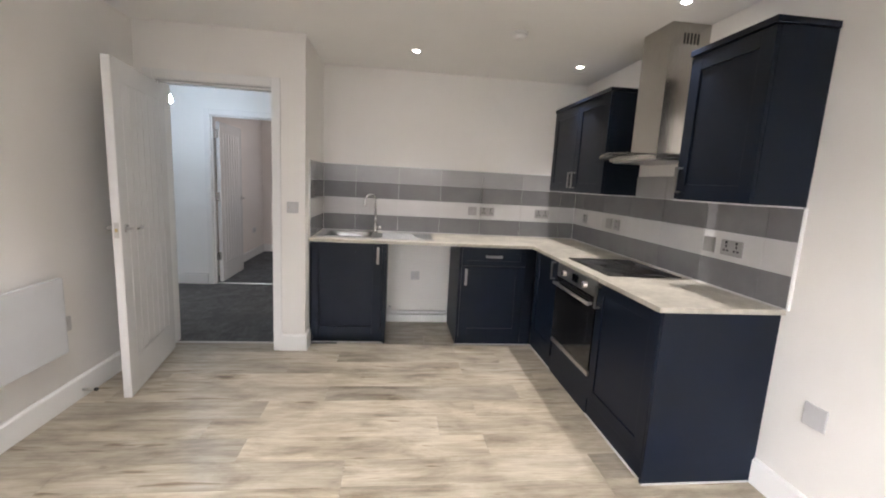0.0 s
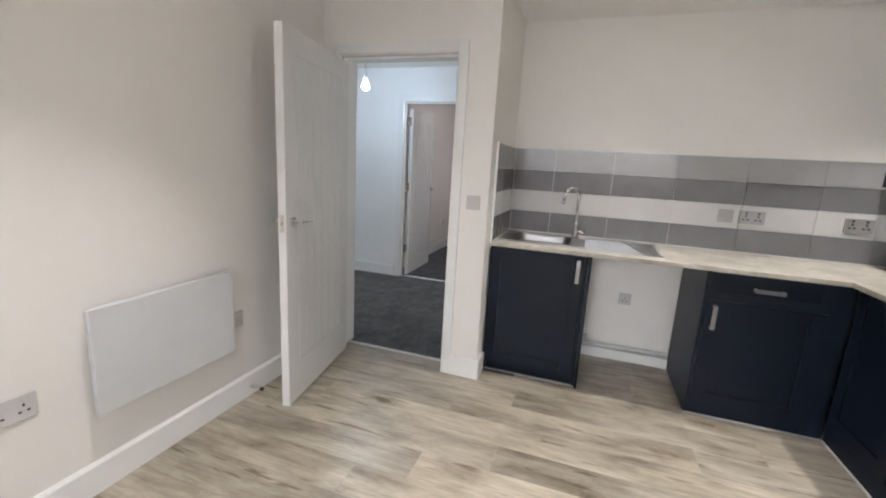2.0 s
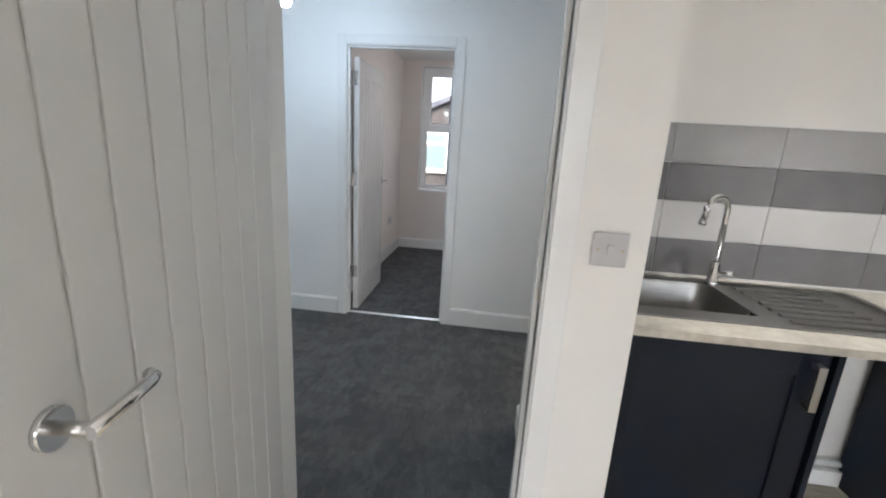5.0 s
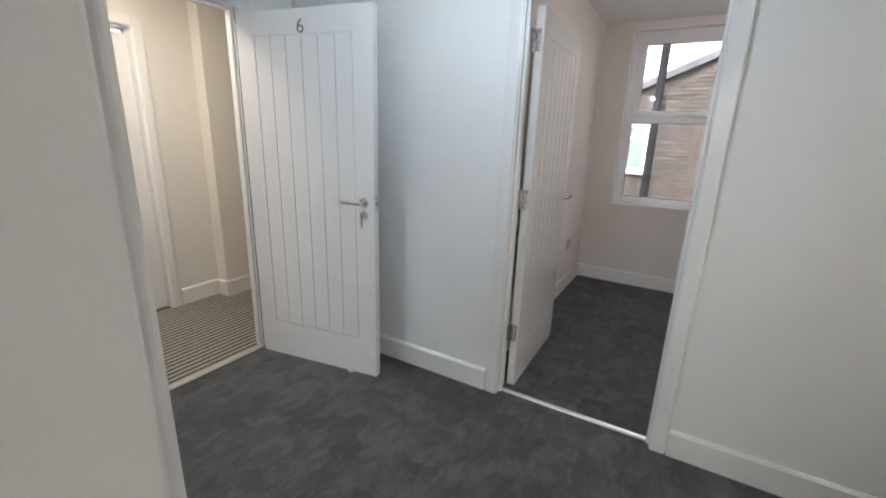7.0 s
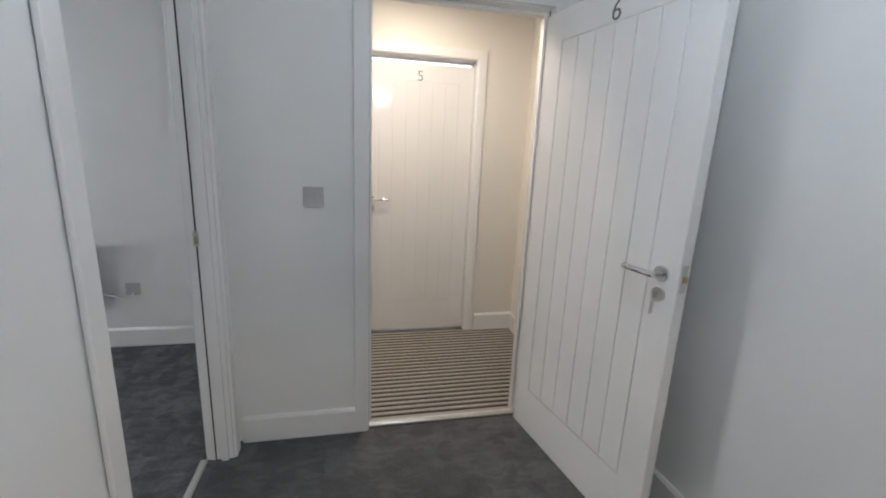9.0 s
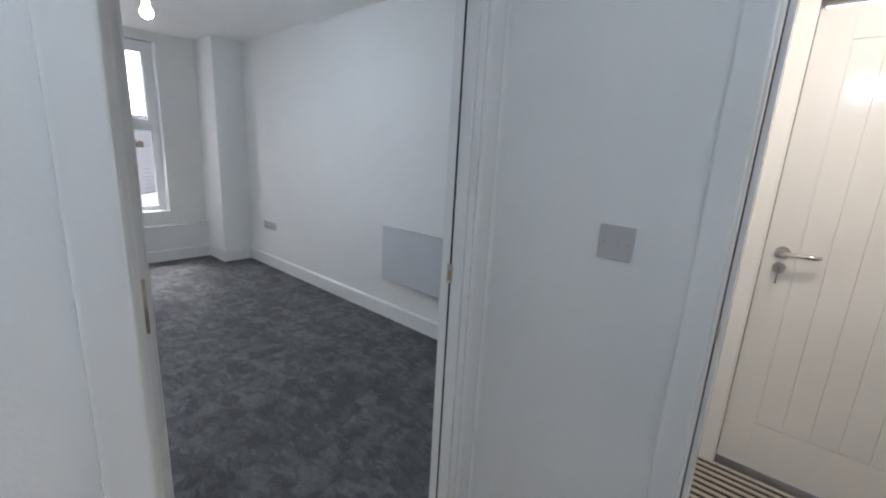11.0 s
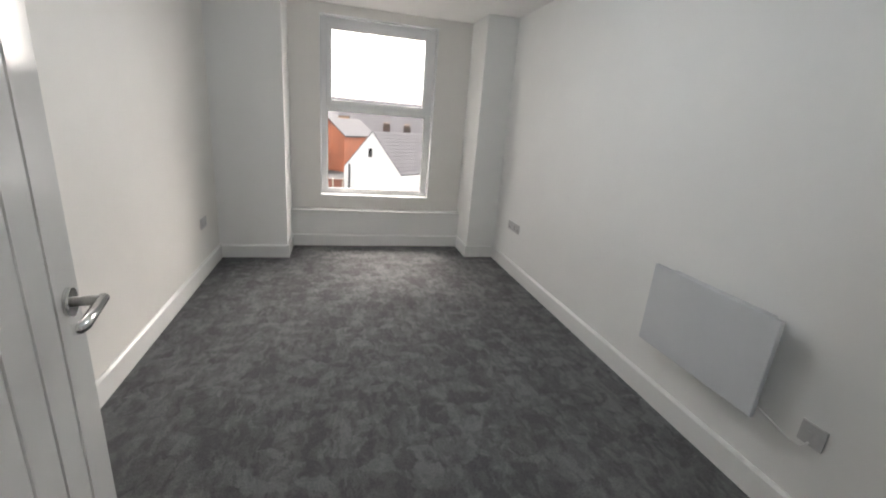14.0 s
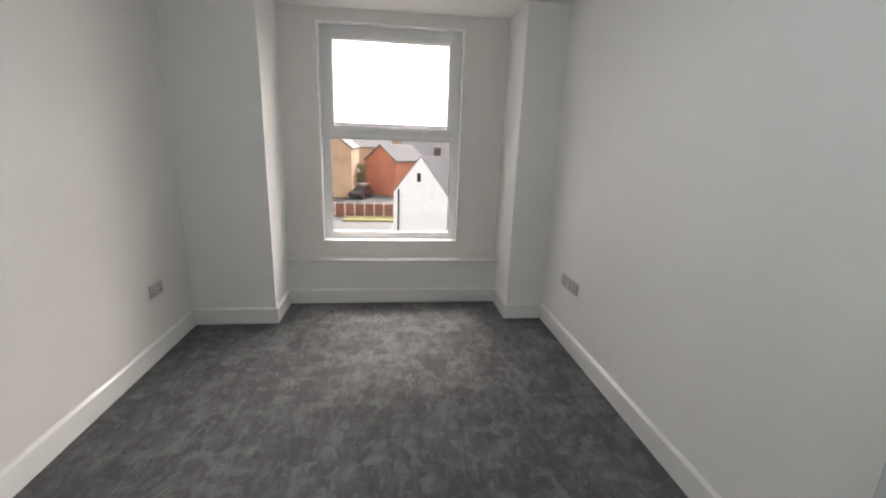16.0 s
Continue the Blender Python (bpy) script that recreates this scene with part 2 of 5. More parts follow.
TILEM = mat("light_grey_glazed_tile", (0.34, 0.335, 0.335), 0.16, second=(0.37, 0.365, 0.365), scale=5, piece=0.03, bump=0.03, bump_scale=9)
TILED = mat("mid_grey_glazed_tile", (0.155, 0.152, 0.155), 0.18, second=(0.18, 0.177, 0.18), scale=5, piece=0.05, bump=0.03, bump_scale=9)
GROUT = mat("white_grout", (0.54, 0.53, 0.52), 0.8, second=(0.6, 0.59, 0.58), scale=40)
PLANK = plank_mat()
GAP = mat("dark_joint", (0.05, 0.043, 0.035), 0.8, second=(0.07, 0.06, 0.05), scale=20)
CARPET = carpet_mat("charcoal_pile_carpet", (0.08, 0.081, 0.085), (0.1, 0.102, 0.106), (0.128, 0.13, 0.135), 7.0)
CARPETB = carpet_mat("grey_pile_carpet", (0.1, 0.1, 0.104), (0.138, 0.138, 0.142), (0.19, 0.19, 0.195), 9.0)
STRIPE_D = mat("dark_brown_carpet_stripe", (0.028, 0.023, 0.02), 0.95, second=(0.048, 0.04, 0.035), scale=60, bump=0.8, bump_scale=300)
STRIPE_L = mat("beige_carpet_stripe", (0.42, 0.385, 0.335), 0.95, second=(0.5, 0.465, 0.41), scale=60, bump=0.8, bump_scale=300)
MOSAIC = mat("green_grey_mosaic_vinyl", (0.16, 0.19, 0.16), 0.35, second=(0.36, 0.38, 0.33), scale=30, spread=(0.42, 0.58), bump=0.1)
SILVER = mat("aluminium_strip", (0.62, 0.61, 0.58), 0.3, 1.0, second=(0.7, 0.69, 0.66), scale=20)
DARKNUM = mat("grey_steel_numeral", (0.1, 0.1, 0.1), 0.4, 0.0, second=(0.14, 0.14, 0.14), scale=20)
UPVC = mat("white_window_plastic", (0.83, 0.83, 0.83), 0.25, second=(0.86, 0.86, 0.86), scale=4)
GASKET = mat("grey_gasket", (0.18, 0.18, 0.18), 0.6, second=(0.22, 0.22, 0.22), scale=20)
PANE = glass("window_glass")
CLEAR = glass("hood_glass", (0.9, 0.93, 0.92))
BULB = glow("lit_bulb", (0.8, 0.91, 1.0), 62)
BULBH = glow("lit_hall_bulb", (0.74, 0.88, 1.0), 52)
BULBW = glow("lit_warm_bulb", (1.0, 0.93, 0.88), 44)
SPOTG = glow("lit_downlight", (1.0, 0.93, 0.82), 15)
WARMG = glow("unseen_warm_lamp", (1.0, 0.9, 0.76), 2.5)
SOIL = mat("wet_asphalt_ground", (0.05, 0.05, 0.052), 0.8, second=(0.075, 0.074, 0.072), scale=0.4, bump=0.3, bump_scale=9, space="World")
BRICKO = mat("orange_brick", (0.36, 0.125, 0.068), 0.85, second=(0.45, 0.17, 0.1), scale=3, bump=0.3, bump_scale=20, second_scale=0.6)
BRICKT = mat("tan_brick", (0.4, 0.26, 0.16), 0.85, second=(0.5, 0.34, 0.22), scale=3, bump=0.3, bump_scale=20, second_scale=0.6)
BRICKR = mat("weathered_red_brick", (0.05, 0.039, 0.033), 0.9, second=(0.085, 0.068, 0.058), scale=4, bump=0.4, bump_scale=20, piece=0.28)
# Mortar is darker than the bricks, which makes the courses stand out.
MORTAR = mat("dark_mortar", (0.033, 0.029, 0.026), 0.95, second=(0.048, 0.043, 0.038), scale=12, bump=0.3)
RENDER = mat("white_painted_render", (0.74, 0.74, 0.73), 0.8, second=(0.8, 0.8, 0.79), scale=2, bump=0.2, bump_scale=40)
SLATE = mat("grey_slate", (0.085, 0.082, 0.09), 0.75, spec=0.15, second=(0.13, 0.126, 0.135), scale=3, bump=0.3, bump_scale=14, second_scale=0.5)
FENCE = mat("red_brown_fence_timber", (0.15, 0.05, 0.035), 0.85, second=(0.22, 0.08, 0.055), scale=4, stretch=(8, 8, 1), bump=0.3)
CONC = mat("pale_concrete_post", (0.42, 0.38, 0.33), 0.9, second=(0.5, 0.46, 0.4), scale=6, bump=0.3)
GRASS = mat("dry_grass", (0.12, 0.11, 0.035), 0.95, second=(0.2, 0.17, 0.06), scale=3, bump=0.5, bump_scale=40)
LEAF = mat("bush_leaves", (0.045, 0.055, 0.018), 0.8, second=(0.11, 0.11, 0.04), scale=3, bump=0.3)
CARP = mat("dark_car_paint", (0.02, 0.021, 0.023), 0.2, second=(0.025, 0.026, 0.028), scale=3, coat=0.5)
CARW = mat("white_car_paint", (0.7, 0.7, 0.7), 0.25, second=(0.74, 0.74, 0.74), scale=3, coat=0.5)
DPIPE = mat("black_drainpipe", (0.008, 0.008, 0.009), 0.85, second=(0.013, 0.013, 0.014), scale=8, spec=0.1)


# ---- building helpers ----
def box(bm, x0, x1, y0, y1, z0, z1, bevel=0.0):
    x0, x1, y0, y1, z0, z1 = min(x0, x1), max(x0, x1), min(y0, y1), max(y0, y1), min(z0, z1), max(z0, z1)
    m = Matrix.Translation(((x0 + x1) / 2, (y0 + y1) / 2, (z0 + z1) / 2)) @ Matrix.Diagonal((x1 - x0, y1 - y0, z1 - z0, 1))
    got = bmesh.ops.create_cube(bm, size=1, matrix=m)
    if bevel:
        edges = {e for v in got["verts"] for e in v.link_edges}
        bmesh.ops.bevel(bm, geom=list(edges), offset=bevel, segments=2, profile=0.7, affect="EDGES")
    return bm


def boxes(*rows, bevel=0.0):
    bm = bmesh.new()
    for r in rows:
        box(bm, *r, bevel=bevel)
    return bm


def tube(bm, points, radius, sides=12, caps=True):
    """A round bar along a run of points."""
    pts = [Vector(p) for p in points]
    rings = []
    for i, p in enumerate(pts):
        d = (pts[min(i + 1, len(pts) - 1)] - pts[max(i - 1, 0)]).normalized()
        side = d.cross(Vector((0.31, 0.17, 0.93))).normalized()
        up = d.cross(side)
        r = radius[i] if isinstance(radius, (list, tuple)) else radius
        rings.append([bm.verts.new(p + side * r * math.cos(a) + up * r * math.sin(a)) for a in (2 * math.pi * k / sides for k in range(sides))])
    for a, b in zip(rings, rings[1:]):
        for k in range(sides):
            f = bm.faces.new((a[k], a[(k + 1) % sides], b[(k + 1) % sides], b[k]))
            f.smooth = True
    if caps:
        bm.faces.new(rings[0][::-1])
        bm.faces.new(rings[-1])
    return bm


def rod(points, radius, sides=12):
    return tube(bmesh.new(), points, radius, sides)


def prism(outline, axis, a, b):
    """A flat outline of (u, v) drawn out from a to b along x, y or z."""
    put = {"x": lambda u, v, w: (w, u, v), "y": lambda u, v, w: (u, w, v), "z": lambda u, v, w: (u, v, w)}[axis]
    bm = bmesh.new()
    lo, hi = [bm.verts.new(put(u, v, a)) for u, v in outline], [bm.verts.new(put(u, v, b)) for u, v in outline]
    bm.faces.new(lo)
    bm.faces.new(hi)
    for k in range(len(lo)):
        j = (k + 1) % len(lo)
        bm.faces.new((lo[k], lo[j], hi[j], hi[k]))
    return bm


def mesh_of(name, bm, material):
    bmesh.ops.recalc_face_normals(bm, faces=bm.faces)
    me = bpy.data.meshes.new(name)
    bm.to_mesh(me)
    bm.free()
    me.materials.append(material)
    return me


def part(name, bm, material, parent, label=""):
    ob = new(name, mesh_of(name, bm, material))
    ob.parent = parent
    return tagged(ob, label)


def thing(name, label, category, at=None, group="", kind="", bm=None, material=None):
    ob = new(name, mesh_of(name, bm, material) if bm else None)
    if at is not None:
        ob.matrix_world = at
    return tagged(ob, label, category, group, kind)


def structure(name, bm, material, label, category):
    return thing(name, label, category, kind="structure", bm=bm, material=material)


def slab(xs, ys, keep, z0, z1):
    """One connected slab from the cells of a grid."""
    bm = bmesh.new()
    v = {(i, j, k): bm.verts.new((x, y, z)) for i, x in enumerate(xs) for j, y in enumerate(ys) for k, z in enumerate((z0, z1))}
    for i, j in keep:
        for k in (0, 1):
            bm.faces.new((v[i, j, k], v[i + 1, j, k], v[i + 1, j + 1, k], v[i, j + 1, k]))
        for di, dj, a, b in ((-1, 0, (i, j), (i, j + 1)), (1, 0, (i + 1, j), (i + 1, j + 1)), (0, -1, (i, j), (i + 1, j)), (0, 1, (i, j + 1), (i + 1, j + 1))):
            if (i + di, j + dj) not in keep:
                bm.faces.new((v[(*a, 0)], v[(*b, 0)], v[(*b, 1)], v[(*a, 1)]))
    bmesh.ops.delete(bm, geom=[w for w in bm.verts if not w.link_faces], context="VERTS")
    return bm


def holed(along, a0, a1, f0, f1, holes):
    """A wall from a0 to a1 with openings (u0, u1, z0, z1) through it, as one connected mesh."""
    us = sorted({a0, a1} | {h[k] for h in holes for k in (0, 1)})
    zs = sorted({0.0, H} | {h[k] for h in holes for k in (2, 3)})
    keep = {(i, j) for i in range(len(us) - 1) for j in range(len(zs) - 1)
            if not any(h[0] <= (us[i] + us[i + 1]) / 2 <= h[1] and h[2] <= (zs[j] + zs[j + 1]) / 2 <= h[3] for h in holes)}
    bm = slab(us, zs, keep, f0, f1)
    for v in bm.verts:
        u, z, f = v.co
        v.co = (u, f, z) if along == "x" else (f, u, z)
    return bm


# ---- the large structure ----
H = 2.42
KX0, KX1, KY, KB = -1.63, 2.07, 3.215, 4.0
HS, HK = 3.48, 3.415
wall = lambda name, rows, m=WALL, label="plain white painted plaster wall": structure(name, boxes(*rows), m, label, "wall")

def opening_wall(name, along, a0, a1, f0, f1, holes, m=WALL, label="plain white painted plaster wall"):
    return structure(name, holed(along, a0, a1, f0, f1, holes), m, label, "wall")


opening_wall("wall_kitchen_door", "x", -1.83, -0.455, KY, HK, [(-1.525, -0.675, 0.0, 2.055)])
wall_return = wall("wall_kitchen_return", [(-0.62, -0.455, HK, 4.07, 0, H)])
wall_back = wall("wall_kitchen_back", [(-0.455, 2.22, KB, 4.07, 0, H)])
wall_right = wall("wall_kitchen_side", [(KX1, 2.22, -1.48, KB, 0, H)])
wall("wall_party", [(-1.834, KX0, -1.23, KY, 0, H)])
# The wider opening is assumed, out of view, and lets in extra daylight.
opening_wall("wall_facade", "x", -4.86, 2.07, -1.48, -1.23, [(-3.935, -2.735, 0.535, 2.335), (-1.35, 1.75, 0.56, 2.315)])
wall("wall_chimney_breast_east", [(-2.442, -1.834, -1.23, -0.72, 0, H)], WALLH)
wall("wall_chimney_breast_west", [(-4.612, -4.298, -1.23, -0.74, 0, H)], WALLH)
wall("wall_window_apron", [(-4.298, -2.442, -1.23, -1.14, 0, 0.388)], WALLH)
structure("window_ledge", boxes((-4.298, -2.442, -1.23, -1.118, 0.388, 0.406), bevel=0.004), GLOSS, "white painted ledge under the bedroom window", "ledge")
wall("wall_bedroom_west", [(-4.86, -4.612, -1.23, 3.48, 0, H)], WALLH)
opening_wall("wall_bedroom_door", "x", -4.612, -1.83, 3.385, HS, [(-3.38, -2.525, 0.0, 2.045)], WALLH)
opening_wall("wall_entrance", "y", HS, 5.262, -3.57, -3.47, [(4.065, 4.915, 0.0, 2.055)], WALLH)
opening_wall("wall_hall_north", "x", -3.57, 1.8, 5.262, 5.362, [(-1.995, -1.165, 0.0, 2.075)], WALLH)
opening_wall("wall_bathroom_door", "y", 4.07, 5.262, -0.27, -0.17, [(4.2, 5.02, 0.0, 2.05)], WALLH)
wall("wall_bathroom_far", [(1.7, 1.8, 4.07, 5.262, 0, H)], CREAM)
wall("wall_second_bedroom_west", [(-2.24, -2.12, 5.362, 7.7, 0, H)], WALLP, "white bedroom wall, warm light tinted into its paint")
wall("wall_second_bedroom_east", [(0.6, 0.72, 5.362, 7.7, 0, H)], WALLP, "white bedroom wall, warm light tinted into its paint")
opening_wall("wall_second_bedroom_window", "x", -2.24, 0.72, 7.7, 7.95, [(-1.87, -0.75, 0.79, 2.36)], WALLP, "white window wall, warm light tinted into its paint")
opening_wall("wall_corridor_west", "y", HS, 7.0, -4.78, -4.62, [(4.06, 4.91, 0.0, 2.05)], CREAM, "cream painted corridor wall")
wall("wall_corridor_pier", [(-4.62, -4.5, 5.29, 7.0, 0, H)], CREAM, "cream painted corridor pier")
wall("wall_corridor_east", [(-3.57, -3.47, 5.362, 7.0, 0, H)], CREAM, "cream painted corridor wall")
wall("wall_corridor_end", [(-4.78, -3.47, 7.0, 7.1, 0, H)], CREAM, "cream painted corridor end wall")

structure("ceiling", boxes((-4.9, 2.25, -1.5, 7.97, H, H + 0.15)), CEIL, "flat white painted ceiling", "ceiling")
structure("subfloor", boxes((-4.9, 2.25, -1.5, 7.97, -0.3, -0.012)), GAP, "dark floor base under the boards", "floor")
structure("carpet_hall", boxes((-3.47, -0.22, HK - 0.065, 5.31, -0.012, 0.004)), CARPET, "charcoal pile carpet in the hall", "carpet")
structure("carpet_bedroom", boxes((-4.612, -1.834, -1.2, HS - 0.13, -0.012, 0.006)), CARPETB, "mottled grey pile carpet in the bedroom", "carpet")
structure("carpet_second_bedroom", boxes((-2.12, 0.6, 5.31, 7.7, -0.012, 0.005)), CARPET, "charcoal pile carpet in the second bedroom", "carpet")
structure("vinyl_bathroom", boxes((-0.22, 1.7, 4.07, 5.262, -0.012, 0.005)), MOSAIC, "green grey mosaic patterned bathroom floor", "floor")
corridor_floor = structure("carpet_corridor", boxes((-4.62, -3.47, HS, 7.0, -0.012, 0.0)), STRIPE_D, "brown and beige striped corridor carpet", "carpet")
for k in range(26):
    x = -4.61 + k * 0.044
    part("stripe", boxes((x, x + 0.02, 3.49, 6.99, 0.0, 0.004)), STRIPE_L, corridor_floor)


def skirting(x0, y0, x1, y1, nx, ny, z=0.0, h=0.135):
    """A baseboard along a wall line; (nx, ny) points into the room."""
    t = 0.018
    bm = bmesh.new()
    if nx:
        outline = [(x0, z), (x0 + nx * t, z), (x0 + nx * t, z + h - 0.012), (x0 + nx * t * 0.45, z + h), (x0, z + h)]
        bm.free()
        bm = prism(outline, "y", y0, y1)
    else:
        outline = [(y0, z), (y0 + ny * t, z), (y0 + ny * t, z + h - 0.012), (y0 + ny * t * 0.45, z + h), (y0, z + h)]
        bm.free()
        bm = prism(outline, "x", x0, x1)
    structure("baseboard", bm, GLOSS, "white gloss painted skirting board", "baseboard")


skirting(KX0, -1.23, KX0, KY, 1, 0)
skirting(KX0 + 0.018, KY, -1.565, KY, 0, -1)
skirting(-0.635, KY, -0.437, KY, 0, -1)
skirting(-0.455, KY, -0.455, 3.36, 1, 0)
skirting(KX1, -1.23, KX1, 1.585, -1, 0)
skirting(KX0, -1.23, KX1, -1.23, 0, 1)
skirting(-1.834, -0.72, -1.834, 3.385, -1, 0)
skirting(-4.612, -0.74, -4.612, 3.385, 1, 0)
skirting(-2.442, -0.72, -1.852, -0.72, 0, 1)
skirting(-4.594, -0.74, -4.298, -0.74, 0, 1)
skirting(-2.442, -1.14, -2.442, -0.702, -1, 0)
skirting(-4.298, -1.14, -4.298, -0.722, 1, 0)
skirting(-4.28, -1.14, -2.46, -1.14, 0, 1)
skirting(-4.594, 3.385, -3.44, 3.385, 0, -1)
skirting(-3.47, 3.5, -3.47, 4.03, 1, 0)
skirting(-3.47, 4.98, -3.47, 5.262, 1, 0)
skirting(-3.452, 5.262, -2.045, 5.262, 0, -1)
skirting(-1.115, 5.262, -0.27, 5.262, 0, -1)
skirting(-0.27, 5.06, -0.27, 5.244, -1, 0)
skirting(-0.62, 3.5, -0.62, 4.07, -1, 0)
skirting(-2.46, HS, -1.83, HS, 0, 1)
skirting(-1.83, HK, -1.575, HK, 0, 1)
skirting(-2.12, 5.362, -2.12, 7.7, 1, 0)
skirting(-2.102, 7.7, 0.6, 7.7, 0, -1)
skirting(-4.62, 4.97, -4.62, 5.29, 1, 0)
skirting(-4.602, 5.29, -4.5, 5.29, 0, -1)
skirting(-4.5, 5.272, -4.5, 7.0, 1, 0)
skirting(-4.62, HS, -4.62, 4.0, 1, 0)


def door_frame(name, along, a0, a1, f0, f1, top, label, stop, strips=True, strike=None, sides=(1, 1)):
    """Lining, stops and architraves round an opening from a0 to a1, in a wall from f0 to f1. stop: where the stop bead lies."""
    def put(rows, bevel=0.003):
        return boxes(*[(u0, u1, v0, v1, z0, z1) if along == "x" else (v0, v1, u0, u1, z0, z1) for u0, u1, v0, v1, z0, z1 in rows], bevel=bevel)

    ob = thing(name, label, "door frame", kind="structure")
    e = 0.004
    part("lining", put([(a0 - 0.025, a0, f0 - e, f1 + e, 0, top + 0.025)]), GLOSS, ob)
    part("lining", put([(a1, a1 + 0.025, f0 - e, f1 + e, 0, top + 0.025)]), GLOSS, ob)
    part("head", put([(a0, a1, f0 - e, f1 + e, top, top + 0.025)]), GLOSS, ob)
    s0, s1 = stop
    part("stop", put([(a0, a0 + 0.013, s0, s1, 0, top)]), GLOSS, ob)
    part("stop", put([(a1 - 0.013, a1, s0, s1, 0, top)]), GLOSS, ob)
    part("stop", put([(a0 + 0.013, a1 - 0.013, s0, s1, top - 0.013, top)]), GLOSS, ob)
    w = 0.062
    for on, (g0, g1) in zip(sides, ((f0 - 0.017, f0 - e), (f1 + e, f1 + 0.017))):
        if on:
            part("architrave", put([(a0 - 0.006 - w, a0 - 0.006, g0, g1, 0, top + 0.006 + w)], 0.005), GLOSS, ob)
            part("architrave", put([(a1 + 0.006, a1 + 0.006 + w, g0, g1, 0, top + 0.006 + w)], 0.005), GLOSS, ob)
            part("architrave", put([(a0 - 0.006, a1 + 0.006, g0, g1, top + 0.006, top + 0.006 + w)], 0.005), GLOSS, ob)
    m = (s0 - 0.024) if strips < 0 else (s1 + 0.024)
    if strips:
        part("fire_seal", put([(a0, a0 + 0.002, m - 0.0028, m + 0.0028, 0, top)], 0), BLACK, ob, "black fire seal strip")
        part("fire_seal", put([(a1 - 0.002, a1, m - 0.0028, m + 0.0028, 0, top)], 0), BLACK, ob, "black fire seal strip")
    if strike:
        u0, u1 = (a0 + 0.002, a0 + 0.004) if strike < 0 else (a1 - 0.004, a1 - 0.002)
        part("strike_plate", put([(u0, u1, m - 0.010, m + 0.010, 0.99, 1.05)], 0), STEEL, ob, "brushed steel strike plate")
        part("keeper", put([(u0 - 0.001, u1 + 0.001, m - 0.006, m + 0.006, 1.0, 1.03)], 0), BRASS, ob, "dull brass keeper hole")
    return ob


# The left jamb's black strip on this frame stands in for a shadow line.
door_frame("door_frame_1", "x", -1.50, -0.70, KY, HK, 2.03, "white gloss kitchen door frame with architraves", (3.265, 3.30), -1, 1)
door_frame("door_frame_2", "x", -3.355, -2.55, 3.385, HS, 2.02, "white gloss bedroom door frame with architraves", (3.435, 3.465), -1, -1)
door_frame("door_frame_3", "y", 4.09, 4.89, -3.57, -3.47, 2.03, "white gloss entrance door frame", (-3.56, -3.52), 1, -1)
door_frame("door_frame_4", "x", -1.97, -1.19, 5.262, 5.362, 2.05, "white gloss second bedroom door frame", (5.285, 5.312), 1, 1)
door_frame("door_frame_5", "y", 4.225, 4.995, -0.27, -0.17, 2.03, "white gloss bathroom door frame", (-0.24, -0.21), 0, 1)
door_frame("door_frame_6", "y", 4.085, 4.885, -4.78, -4.62, 2.03, "cream lit corridor door frame", (-4.75, -4.72), 0, sides=(0, 1))
for x0, x1, y, n in ((-1.5, -0.7, 3.35, 1), (-3.355, -2.55, 3.36, 2), (-1.97, -1.19, 5.312, 3)):
    structure("threshold_strip", prism([(y - 0.016, 0.004), (y + 0.016, 0.004), (y + 0.009, 0.011), (y - 0.009, 0.011)], "x", x0, x1), SILVER, "silver metal carpet threshold strip", "threshold")
structure("threshold_strip", prism([(-3.53, 0.004), (-3.498, 0.004), (-3.505, 0.011), (-3.523, 0.011)], "y", 4.09, 4.89), SILVER, "silver metal carpet threshold strip", "threshold")


def frame_hinges(owner, x, y0, y1, s):
    """Steel hinge plates let into a lining that faces s along x, with screws."""
    for z in (0.287, 1.042, 1.797):
        plate_ = part("hinge_plate", boxes((x + s * 0.0005, x + s * 0.003, y0, y1, z, z + 0.1), bevel=0.0008), CHROME, owner, "steel hinge plate on the frame")
        for dy, dz in ((0.3, 0.014), (0.7, 0.038), (0.3, 0.062), (0.7, 0.086)):
            y = y0 + (y1 - y0) * dy
            part("screw", rod([(x + s * 0.003, y, z + dz), (x + s * 0.0042, y, z + dz)], 0.004, 8), HOLE, plate_)


frame_two = [o for o in scene.collection.objects if o.name == "door_frame_2"][0]
frame_four = [o for o in scene.collection.objects if o.name == "door_frame_4"][0]
frame_hinges(frame_two, -2.55, 3.384, 3.419, -1)
frame_hinges(frame_four, -1.97, 5.325, 5.36, 1)


